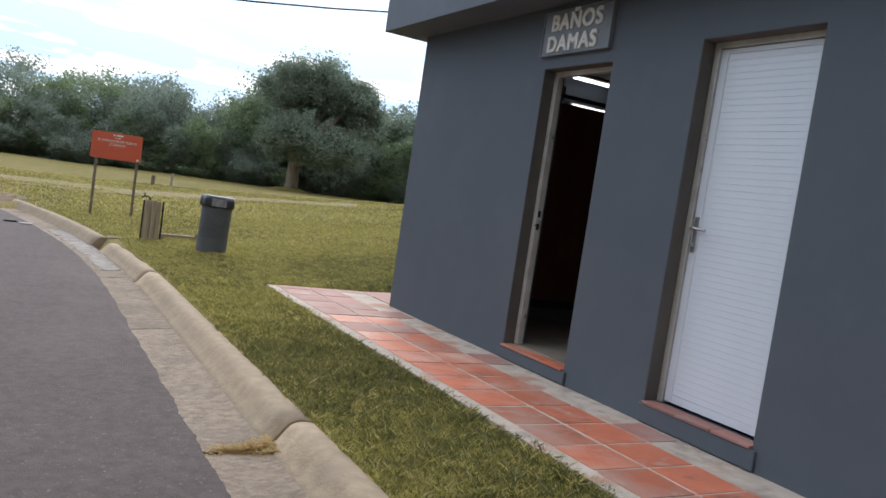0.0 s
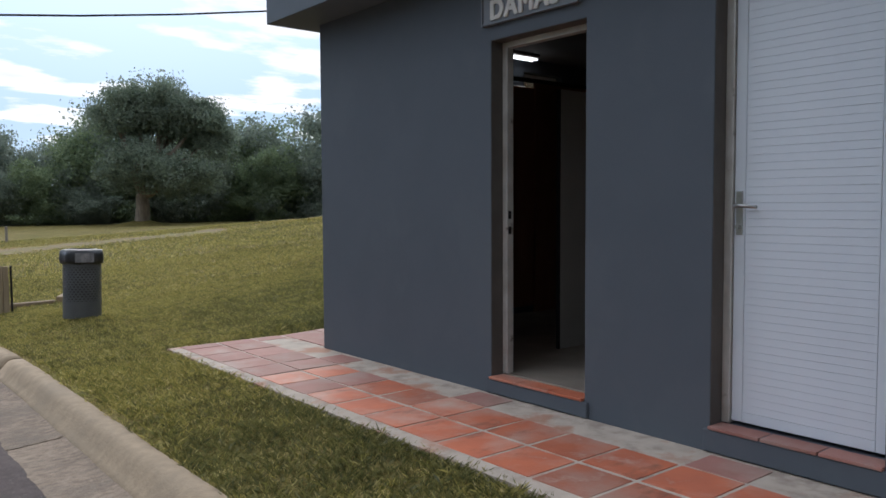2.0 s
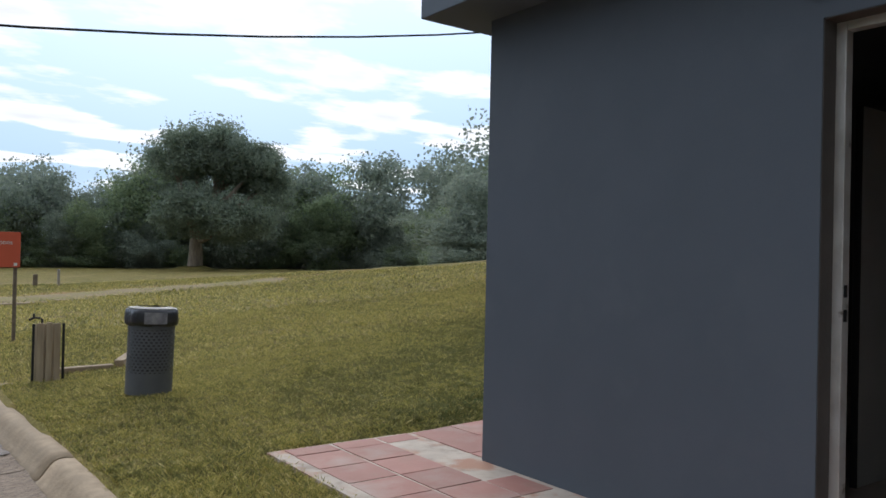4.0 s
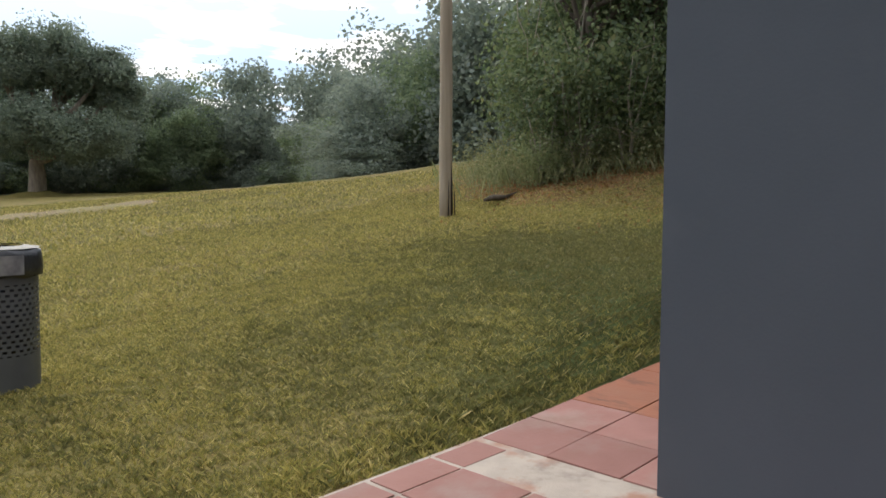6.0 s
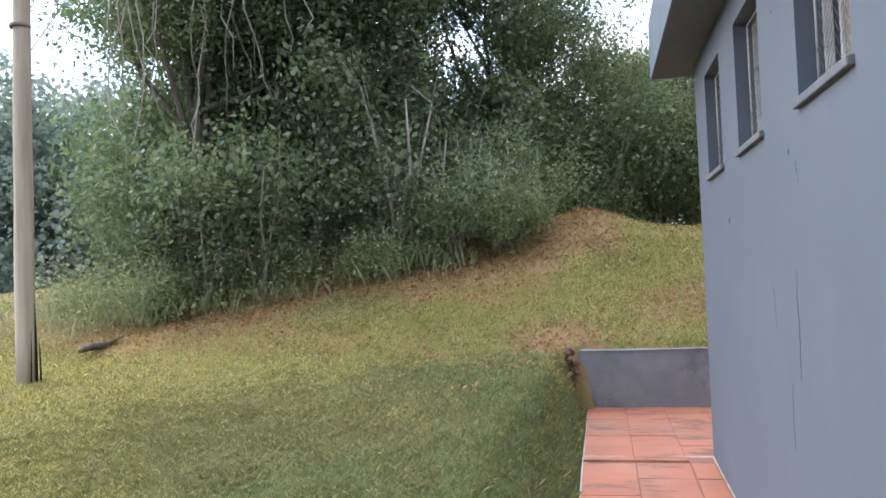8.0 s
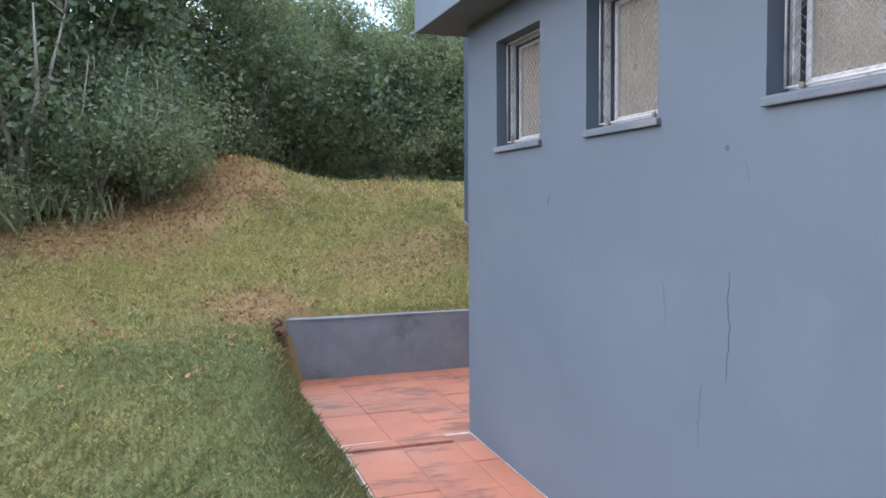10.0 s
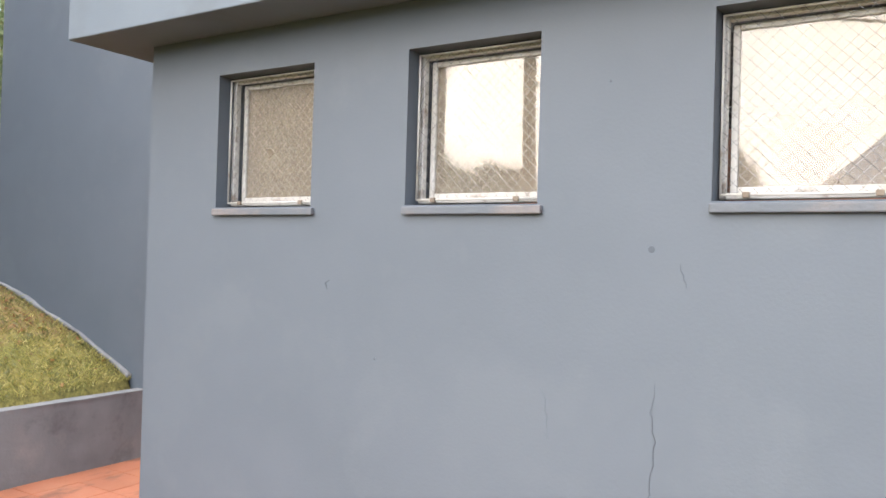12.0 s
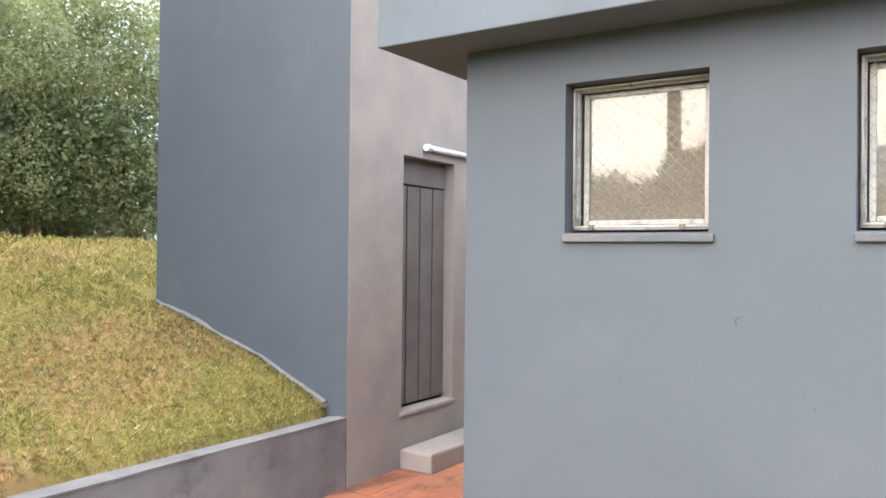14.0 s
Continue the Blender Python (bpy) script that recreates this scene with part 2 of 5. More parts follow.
SILVER = material("silver_tape_label", (0.38, 0.38, 0.40), (0.20, 0.20, 0.22), 14, 0.35, 0.2, 30, metal=0.4)
ORANGE = material("orange_red_sign_enamel", (0.63, 0.125, 0.065), (0.58, 0.115, 0.06), 2, 0.55, 0, 10)
LETTER = material("white_lettering", (0.75, 0.72, 0.68), None, 5, 0.6, 0, 10)
COURTTILE = material("salmon_red_tile", (0.40, 0.148, 0.078), (0.34, 0.125, 0.068), 3, 0.6, 0.15, 60, third=(0.37, 0.185, 0.115), tscale=1.2, tlow=0.5, thigh=0.75, random_by="object", spread=0.07, coords="World", spec=0.4)
stain(COURTTILE, (0.12, 0.058, 0.042), 2.0, 0.515, 0.60, 0.72, (1.9, 0.8, 1))
REDBED = material("reddened_mortar", (0.29, 0.135, 0.095), (0.24, 0.11, 0.078), 6, 0.9, 0.4, 80, coords="World")
SIGNGREY = material("slate_grey_sign", (0.20, 0.215, 0.24), (0.18, 0.19, 0.215), 4, 0.55, 0.05, 40)
RUST = material("old_grey_post", (0.22, 0.18, 0.14), (0.14, 0.11, 0.085), 8, 0.85, 0.3, 40)
BROWN = material("dark_brown_varnished_board", (0.26, 0.115, 0.068), (0.21, 0.09, 0.052), 6, 0.45, 0.15, 30, stretch=(1, 1, 0.2))
PALEBOARD = material("pale_grey_laminate", (0.45, 0.44, 0.42), (0.40, 0.39, 0.37), 3, 0.5, 0.05, 40)
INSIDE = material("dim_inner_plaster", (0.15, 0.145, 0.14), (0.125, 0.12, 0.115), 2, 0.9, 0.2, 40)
INFLOOR = material("polished_inner_floor", (0.34, 0.29, 0.24), (0.27, 0.23, 0.19), 3, 0.25, 0.05, 30, spec=0.5)
SOOT = material("black_wet_leaf_litter", (0.018, 0.016, 0.015), (0.05, 0.035, 0.028), 30, 0.9, 1.0, 60, dist=0.02)
DIRT = material("reddish_bare_soil", (0.20, 0.132, 0.088), (0.13, 0.088, 0.062), 2.2, 0.95, 0.8, 40, coords="World")
TORN = material("dark_root_soil", (0.085, 0.052, 0.034), (0.17, 0.10, 0.06), 9, 0.95, 0.8, 40, coords="World")
CEMENTSPILL = material("spilled_pale_cement", (0.36, 0.30, 0.275), (0.30, 0.235, 0.21), 9, 0.9, 0.4, 60)
WET = material("wet_gutter_silt", (0.055, 0.043, 0.038), (0.12, 0.092, 0.078), 8, 0.6, 0.8, 25, third=(0.17, 0.14, 0.12), tscale=5, tlow=0.54, thigh=0.62, coords="World", spec=0.3)
REVEAL = material("bare_brown_door_reveal", (0.135, 0.124, 0.112), (0.105, 0.097, 0.09), 4, 0.85, 0.3, 50, coords="World")
stain(PINKTILE, (0.30, 0.17, 0.13), 3.0, 0.55, 0.68, 0.6)
stain(GUTTER, (0.13, 0.105, 0.085), 1.3, 0.55, 0.66, 0.55, (0.7, 1.5, 1))
stain(GROUT, (0.26, 0.20, 0.165), 3.5, 0.54, 0.66, 0.6)
stain(ASPHALT, (0.14, 0.108, 0.100), 0.9, 0.50, 0.66, 0.6, (1, 0.35, 1))
# far leaf colours are paled: the haze over the distance is put into them
LEAF_FAR = leaf_material("haze_paled_grey_green_foliage", (0.185, 0.235, 0.200), (0.325, 0.370, 0.285))
LEAF_FRESH = leaf_material("haze_paled_mid_green_foliage", (0.150, 0.215, 0.125), (0.300, 0.365, 0.195))
LEAF_BIG = leaf_material("haze_paled_dark_foliage", (0.155, 0.205, 0.155), (0.265, 0.315, 0.220))
LEAF_NEAR = leaf_material("deep_green_foliage", (0.080, 0.125, 0.058), (0.215, 0.268, 0.118), (0.20, 0.19, 0.085))
LEAF_LIME = leaf_material("fresh_yellow_green_foliage", (0.17, 0.225, 0.10), (0.33, 0.37, 0.18), (0.38, 0.33, 0.17))
WEED = leaf_material("tall_pale_weeds", (0.17, 0.21, 0.085), (0.34, 0.34, 0.17), (0.42, 0.36, 0.2))
GRASS = leaf_material("mown_grass_blades", (0.16, 0.175, 0.042), (0.56, 0.47, 0.15), (0.74, 0.61, 0.29))
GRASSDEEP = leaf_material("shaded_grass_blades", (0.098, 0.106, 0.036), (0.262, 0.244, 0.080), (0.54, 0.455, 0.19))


def lawn_material():
    m = material("mown_lawn_soil", (0.235, 0.190, 0.064), (0.155, 0.142, 0.046), 2.4, 0.95, 0.5, 55, third=(0.25, 0.195, 0.085), tscale=0.45, tlow=0.47, thigh=0.70, coords="World", dist=0.02, spec=0.1)
    t = m.node_tree
    b = t.nodes["Principled BSDF"]
    old = b.inputs["Base Color"].links[0].from_socket
    g = t.nodes.new("ShaderNodeNewGeometry")
    n = t.nodes.new("ShaderNodeTexNoise")
    n.inputs["Scale"].default_value, n.inputs["Detail"].default_value, n.inputs["Roughness"].default_value = 38, 5, 0.7
    t.links.new(g.outputs["Position"], n.inputs["Vector"])
    r = t.nodes.new("ShaderNodeValToRGB")
    r.color_ramp.elements[0].position, r.color_ramp.elements[1].position = 0.38, 0.66
    r.color_ramp.elements[0].color, r.color_ramp.elements[1].color = (0.5, 0.5, 0.48, 1), (1.4, 1.36, 1.28, 1)
    t.links.new(n.outputs["Fac"], r.inputs[0])
    mx = t.nodes.new("ShaderNodeMixRGB")
    mx.blend_type, mx.inputs[0].default_value = "MULTIPLY", 1.0
    t.links.new(old, mx.inputs[1])
    t.links.new(r.outputs[0], mx.inputs[2])
    # fallen-leaf soil along the foot of the woods
    at = t.nodes.new("ShaderNodeAttribute")
    at.attribute_name = "litter"
    mz = t.nodes.new("ShaderNodeMixRGB")
    mz.inputs[2].default_value = (0.25, 0.155, 0.075, 1)
    ln = t.nodes.new("ShaderNodeTexNoise")
    ln.inputs["Scale"].default_value, ln.inputs["Detail"].default_value, ln.inputs["Roughness"].default_value = 5.0, 8, 0.75
    t.links.new(g.outputs["Position"], ln.inputs["Vector"])
    ad = t.nodes.new("ShaderNodeMath")
    ad.operation = "ADD"
    t.links.new(ln.outputs["Fac"], ad.inputs[0])
    t.links.new(at.outputs["Fac"], ad.inputs[1])
    lr = t.nodes.new("ShaderNodeMapRange")
    lr.inputs["From Min"].default_value, lr.inputs["From Max"].default_value = 0.72, 1.05
    lr.inputs["To Max"].default_value = 0.85
    t.links.new(ad.outputs[0], lr.inputs[0])
    t.links.new(lr.outputs[0], mz.inputs[0])
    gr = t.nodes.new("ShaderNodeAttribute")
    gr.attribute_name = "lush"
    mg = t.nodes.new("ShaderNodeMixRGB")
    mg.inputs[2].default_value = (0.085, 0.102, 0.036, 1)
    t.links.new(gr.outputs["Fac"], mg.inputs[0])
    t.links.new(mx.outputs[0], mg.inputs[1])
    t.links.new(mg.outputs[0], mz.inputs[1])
    t.links.new(mz.outputs[0], b.inputs["Base Color"])
    return m


LAWN = lawn_material()


def glass_material():
    m = bpy.data.materials.new("window_glass")
    m.use_nodes = True
    t = m.node_tree
    t.nodes.clear()
    gl, tr, mx, fr, o = [t.nodes.new(k) for k in ("ShaderNodeBsdfGlossy", "ShaderNodeBsdfTransparent", "ShaderNodeMixShader", "ShaderNodeFresnel", "ShaderNodeOutputMaterial")]
    gl.inputs["Roughness"].default_value = 0.012
    tr.inputs["Color"].default_value = (0.62, 0.60, 0.57, 1)
    fr.inputs["IOR"].default_value = 1.8
    t.links.new(fr.outputs[0], mx.inputs[0])
    t.links.new(tr.outputs[0], mx.inputs[1])
    t.links.new(gl.outputs[0], mx.inputs[2])
    du, m3 = t.nodes.new("ShaderNodeBsdfDiffuse"), t.nodes.new("ShaderNodeMixShader")
    du.inputs["Color"].default_value = (0.42, 0.37, 0.31, 1)
    co = t.nodes.new("ShaderNodeTexCoord")
    nz = t.nodes.new("ShaderNodeTexNoise")
    nz.inputs["Scale"].default_value = 7.0
    t.links.new(co.outputs["Object"], nz.inputs["Vector"])
    mr = t.nodes.new("ShaderNodeMapRange")
    mr.inputs["To Min"].default_value, mr.inputs["To Max"].default_value = 0.22, 0.42
    t.links.new(nz.outputs["Fac"], mr.inputs[0])
    t.links.new(mr.outputs[0], m3.inputs[0])
    t.links.new(mx.outputs[0], m3.inputs[1])
    t.links.new(du.outputs[0], m3.inputs[2])
    t.links.new(m3.outputs[0], o.inputs[0])
    return m


GLASS = glass_material()


def glow(name, colour, power):
    m = bpy.data.materials.new(name)
    m.use_nodes = True
    b = m.node_tree.nodes["Principled BSDF"]
    b.inputs["Emission Color"].default_value = (*colour, 1)
    b.inputs["Emission Strength"].default_value = power
    return m


TUBE = glow("lit_fluorescent_tube", (1.0, 0.98, 0.95), 2.2)


# ---- mesh helpers ----
def part(name, bm, mat, parent=None, label=""):
    me = bpy.data.meshes.new(name)
    bm.to_mesh(me)
    bm.free()
    me.materials.append(mat)
    ob = new(name, me)
    if parent is not None:
        ob.parent = parent
    if label:
        ob["label"] = label
    return ob


def empty(name, m, label, category, group="", kind=""):
    ob = new(name)
    ob.empty_display_size = 0.1
    ob.matrix_world = m
    return tagged(ob, label, category, group, kind)


def box(bm, lo, hi, bevel=0.0, m=None):
    r = bmesh.ops.create_cube(bm, size=1.0)
    vs = r["verts"]
    for v in vs:
        v.co = Vector([lo[i] + (v.co[i] + 0.5) * (hi[i] - lo[i]) for i in range(3)])
    if bevel:
        es = list({e for v in vs for e in v.link_edges})
        out = bmesh.ops.bevel(bm, geom=es, offset=bevel, segments=2, profile=0.5, affect="EDGES")
        vs = list({v for f in out["faces"] for v in f.verts} | {v for v in vs if v.is_valid})
    if m is not None:
        for v in vs:
            v.co = m @ v.co
    return bm


def boxes(*items, bevel=0.0):
    bm = bmesh.new()
    for lo, hi in items:
        box(bm, lo, hi, bevel)
    return bm


def tube(bm, pts, radii, sides=8, cap=True):
    rings = []
    for i, p in enumerate(pts):
        p = Vector(p)
        a = Vector(pts[max(0, i - 1)])
        b = Vector(pts[min(len(pts) - 1, i + 1)])
        d = (b - a).normalized()
        u = d.cross(Vector((0.31, 0.9, 0.2))).normalized()
        w = d.cross(u)
        r = radii[i] if not isinstance(radii, (int, float)) else radii
        rings.append([bm.verts.new(p + (u * math.cos(k * 2 * math.pi / sides) + w * math.sin(k * 2 * math.pi / sides)) * r) for k in range(sides)])
    for a, b in zip(rings, rings[1:]):
        for k in range(sides):
            f = bm.faces.new((a[k], a[(k + 1) % sides], b[(k + 1) % sides], b[k]))
            f.smooth = True
    if cap:
        bm.faces.new(rings[0][::-1])
        bm.faces.new(rings[-1])
    return bm


def roughen(bm, amount, size, seed=0.0):
    for v in bm.verts:
        v.co += noise.noise_vector(v.co * size + Vector((seed, seed, seed))) * amount
    return bm


# ---- the lie of the land ----
def kerb_x(y):
    """The line of the kerb's grass side: straight along the building, then bending away."""
    return 2.2 if y < 8.5 else 2.2 - 0.0145 * (y - 8.5) ** 2


def pave_z(x):
    return 0.0 if x < 4.3 else (0.135 * (x - 4.3) / 4.145 if x < 8.445 else 0.11)


def land(x, y):
    k = min(1.0, max(0.0, (y - 13.5) / 29.5))
    w = 1.0 - 0.78 * k ** 0.62 if k > 0 else 1.0
    h = 0.095 * max(0.0, min(x, 10.4) - 3.6) + 0.27 * max(0.0, min(x, 15.2) - 10.4) * min(1.0, max(0.0, (40 - y) / 25.0) + 0.15)
    if y < 3.0:
        h = min(h, 0.0) if x < 8.6 else h
    mound = 0.40 * math.exp(-((x - 16.0) / 1.2) ** 2 - ((y - 8.75) / 0.9) ** 2)
    bulge = 0.13 * math.exp(-((y - 6.25) / 0.75) ** 2) * max(0.0, min(1.0, (x - 10.55) / 0.7)) if 10.5 < x < 15.0 and y > 5.5 else 0.0
    return h * w + mound + bulge


def ground_z(x, y):
    """The ground sheet: sunk under the road, the pavement and the buildings."""
    d = x - kerb_x(y)
    if d < -0.12:
        return -0.36 if d > -9.0 else -0.36 + min(0.25, (-9.0 - d) * 0.2)
    h = land(x, y)
    strip = -0.105 + 0.10 * min(1.0, d / 0.95)
    strip += 0.055 * math.exp(-((x - 3.05) / 0.8) ** 2 - ((y - 10.85) / 1.0) ** 2)
    if y < 8.66 and 3.0 < x < 10.5 and y > -8:
        if x > 3.16:
            return -0.13
    if x < 3.8:
        k = min(1.0, max(0.0, (x - 3.0) / 0.8)) if y > 8.7 else 0.0
        h = strip * (1 - k) + max(h, -0.01) * k
    if 8.5 < y < 9.5 and 3.2 < x < 10.5:
        k = min(1.0, (y - 8.64) / (0.55 - 0.33 * max(0.0, min(1.0, (x - 8.0) / 2.4)))) if y > 8.64 else 0.0
        k = k * k * (3 - 2 * k)
        low = pave_z(x) - 0.005 if x < 10.4 else h
        h = low * (1 - k) + h * k
    if x > 10.4 and y <= 6.2 and x < 12.6:
        h = min(h, 0.1)
    return h


WOOD_EDGE = ((14.5, 22.0), (12.6, 16.4), (11.5, 13.9), (12.7, 12.1), (13.9, 10.3), (14.6, 9.1), (18.0, 8.2), (19.5, 2.0), (19.5, -6.0))


def litter_at(x, y):
    best = 99.0
    for (ax, ay), (bx, by) in zip(WOOD_EDGE[1:], WOOD_EDGE[2:]):
        vx, vy = bx - ax, by - ay
        t = max(0.0, min(1.0, ((x - ax) * vx + (y - ay) * vy) / (vx * vx + vy * vy)))
        best = min(best, math.hypot(x - ax - t * vx, y - ay - t * vy))
    n = noise.noise(Vector((x * 0.9, y * 0.9, 3.0)))
    near = max(0.0, 1.0 - best / (1.15 + n))
    bank = max(0.0, 1.0 - math.hypot((x - 10.7) / 0.5, (y - 8.85) / 0.6))
    track = max(0.0, 1.0 - abs(y - 24.9 - 0.16 * x) / 1.9) * (0.75 + 0.8 * noise.noise(Vector((x * 0.4, y * 0.8, 6.0)))) if 20 < y < 32 and x > -2 else 0.0
    slope = 0.0
    if x > 8.5 and y < 13.5:
        slope = min(0.45, 0.58 * min(1.0, (x - 8.5) / 3.0) * max(0.0, 0.45 + 1.5 * noise.noise(Vector((x * 0.55, y * 0.55, 9.0))) + 0.5 * noise.noise(Vector((x * 2.1, y * 2.1, 2.0)))))
    return min(0.9, 1.1 * near + bank + 0.8 * track + slope)


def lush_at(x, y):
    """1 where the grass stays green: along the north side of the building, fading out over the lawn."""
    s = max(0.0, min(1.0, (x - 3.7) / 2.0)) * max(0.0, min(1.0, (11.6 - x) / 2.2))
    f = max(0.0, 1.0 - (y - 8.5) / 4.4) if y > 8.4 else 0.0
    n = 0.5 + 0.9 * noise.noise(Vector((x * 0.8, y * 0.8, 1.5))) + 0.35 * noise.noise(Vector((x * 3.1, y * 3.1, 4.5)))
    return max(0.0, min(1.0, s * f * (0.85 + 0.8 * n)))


def axis(stops):
    out = []
    for (a, b, s) in stops:
        out += list(np.arange(a, b, s))
    return out + [stops[-1][1]]


def sheet_z(x, y):
    """The ground with its small humps and hollows."""
    z = ground_z(x, y)
    if z > -0.1 and -20 < x < 60 and -12 < y < 60:
        z += 0.022 * noise.noise(Vector((x * 2.3, y * 2.3, 0))) + 0.045 * noise.noise(Vector((x * 0.35, y * 0.35, 5)))
    return z


def make_ground():
    xs = axis([(-900, -100, 100), (-100, -20, 10), (-20, 1.0, 1.5), (1.0, 14.0, 0.16), (14.0, 24.0, 0.5), (24, 100, 6), (100, 900, 100)])
    ys = axis([(-900, -100, 100), (-100, -12, 8), (-12, 1.0, 0.8), (1.0, 17.0, 0.16), (17.0, 34.0, 0.6), (34, 100, 4), (100, 900, 100)])
    verts, fac, lush = [], [], []
    for y in ys:
        for x in xs:
            verts.append((x, y, sheet_z(x, y)))
            fac.append(litter_at(x, y) if 0 < x < 30 and -6 < y < 40 else 0.0)
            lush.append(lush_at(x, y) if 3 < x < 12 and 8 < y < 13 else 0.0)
    n = len(xs)
    faces = [(j * n + i, j * n + i + 1, (j + 1) * n + i + 1, (j + 1) * n + i) for j in range(len(ys) - 1) for i in range(n - 1)]
    me = bpy.data.meshes.new("ground")
    me.from_pydata(verts, [], faces)
    at = me.attributes.new("litter", "FLOAT", "POINT")
    at.data.foreach_set("value", fac)
    me.attributes.new("lush", "FLOAT", "POINT").data.foreach_set("value", lush)
    me.materials.append(LAWN)
    me.shade_smooth()
    return tagged(new("ground", me), "uneven mown lawn, yellowed in patches, rising towards the woods", "lawn", kind="structure")


ground = make_ground()


# ---- road, gutter and kerb ----
def sweep(y0, y1, step, profile, rag=0.0, smooth=False):
    """A strip along the kerb line from y0 to y1; the profile holds (offset towards the road, z)."""
    bm = bmesh.new()
    rows = []
    n = max(2, int(round((y1 - y0) / step)) + 1)
    for i in range(n):
        y = y0 + (y1 - y0) * i / (n - 1)
        slope = 0.0 if y < 8.5 else -0.029 * (y - 8.5)
        nx, ny = -1.0, slope
        l = math.hypot(nx, ny)
        wob = 0.010 * noise.noise(Vector((0, y * 2.3, 4.0)))
        torn = rag * (noise.noise(Vector((3, y * 3.1, 2.0))) + 0.55 * noise.noise(Vector((1, y * 14.0, 6.0))) + 0.4 * noise.noise(Vector((5, y * 41.0, 1.0))))
        rows.append([bm.verts.new((kerb_x(y) + nx / l * (o + (torn if o < 1.0 else 0.0)) + wob, y + ny / l * o, z + (0.0015 if smooth else 0.006) * noise.noise(Vector((o * 5, y * 3, 1.0))))) for o, z in profile])
    for a, b in zip(rows, rows[1:]):
        for k in range(len(profile) - 1):
            bm.faces.new((a[k], a[k + 1], b[k + 1], b[k])).smooth = smooth
    for row in (rows[0], rows[-1]):
        bm.faces.new(row)
    bmesh.ops.recalc_face_normals(bm, faces=bm.faces)
    return bm


road = part("road", sweep(-14, 40, 0.02, [(0.545, -0.2285), (0.60, -0.226), (9.0, -0.226), (9.0, -0.4), (0.60, -0.4)], 0.018), ASPHALT)
tagged(road, "smooth purple-grey asphalt road bending away past the lawn", "road", kind="structure")
kerb = empty("kerb", pose(0, 0, 0), "weathered concrete kerb with a wide cracked gutter slab along the road", "kerb", kind="structure")
for y0, y1 in ((-10.0, -5.6), (-5.58, -0.58), (-0.56, 4.44), (4.47, 9.46), (9.49, 11.9), (12.5, 18.0)):
    part("kerb_block", sweep(y0, y1, 0.25, [(-0.02, -0.30), (-0.02, -0.108), (0.0, -0.092), (0.05, -0.086), (0.09, -0.089), (0.118, -0.101), (0.14, -0.122), (0.17, -0.160), (0.198, -0.196), (0.225, -0.212), (0.23, -0.30)], 0.0, True), CONCRETE, kerb)
for y0, y1 in ((-10.0, -4.0), (-3.98, 0.6), (0.62, 4.40), (4.45, 7.2), (7.22, 9.8), (9.82, 12.0), (12.02, 16.2), (16.22, 18.4)):
    part("gutter_slab", sweep(y0, y1, 0.2, [(0.2, -0.30), (0.2, -0.208), (0.26, -0.222), (0.50, -0.230), (0.62, -0.234), (0.66, -0.30)]), GUTTER, kerb)
wet = part("wet_silt", sweep(10.3, 14.2, 0.05, [(0.215, -0.209), (0.26, -0.216), (0.44, -0.2225), (0.47, -0.232)], 0.09), WET)
tagged(wet, "dark wet silt and standing water lying along the gutter", "silt", kind="structure")
apron = part("earth_apron", sweep(18.02, 34.0, 0.25, [(-0.3, -0.40), (-0.3, -0.075), (0.0, -0.11), (0.35, -0.185), (0.8, -0.217), (1.1, -0.229), (1.1, -0.40)], 0.08, True), DIRT)
tagged(apron, "trodden brown earth where the kerb ends beside the road", "bare earth", kind="structure")
bump = empty("speed_bump", pose(0, 0, 0), "broken row of low pale and black blocks laid across the road", "speed bump")
rb = random.Random(8)
for i in range(26):
    x = 0.98 - 0.22 * i
    y = 14.72 + 0.55 * math.sin(min(1.0, i / 4.5) * 1.57) - 0.012 * i + rb.uniform(-0.03, 0.03)
    dark = i in (1, 3, 5, 7, 9, 12, 14, 17, 19, 22)
    if i in (2, 11, 16):
        continue
    part("block", roughen(boxes(((x - 0.095, y - 0.07, -0.232), (x + 0.095, y + 0.07, -0.198 if dark else -0.205)), bevel=0.012), 0.008, 9, x), BLACK if dark else CAP, bump)
for x, y, a in ((0.0, 20.0, 0.4), (-0.3, 20.6, 1.6), (0.25, 19.3, 2.6), (-0.55, 15.0, 0.9)):
    ob = part("crumpled_paper", roughen(boxes(((-0.12, -0.09, 0.0), (0.12, 0.09, 0.035)), bevel=0.01), 0.03, 9, a), WHITEPAINT)
    ob.matrix_world = Matrix.Translation((x, y, -0.224 if y < 16 else -0.218)) @ Matrix.Rotation(a, 4, "Z")
    tagged(ob, "scrap of crumpled white paper on the road edge", "litter", "road litter")


# ---- pavement round the building ----
def slab(bm, x0, x1, y0, y1, thick, dz, n=8, wob=0.0):
    rows = []
    for i in range(n + 1):
        x = x0 + (x1 - x0) * i / n
        z = pave_z(x) + dz
        rows.append([bm.verts.new((x, y0, z)), bm.verts.new((x, y1 + (wob * noise.noise(Vector((x * 3, 1, 2))) if wob else 0), z)), bm.verts.new((x, y1, z - thick)), bm.verts.new((x, y0, z - thick))])
    for a, b in zip(rows, rows[1:]):
        for k in range(4):
            bm.faces.new((a[k], b[k], b[(k + 1) % 4], a[(k + 1) % 4]))
    bm.faces.new(rows[0])
    bm.faces.new(rows[-1][::-1])
    bmesh.ops.recalc_face_normals(bm, faces=bm.faces)
    return bm


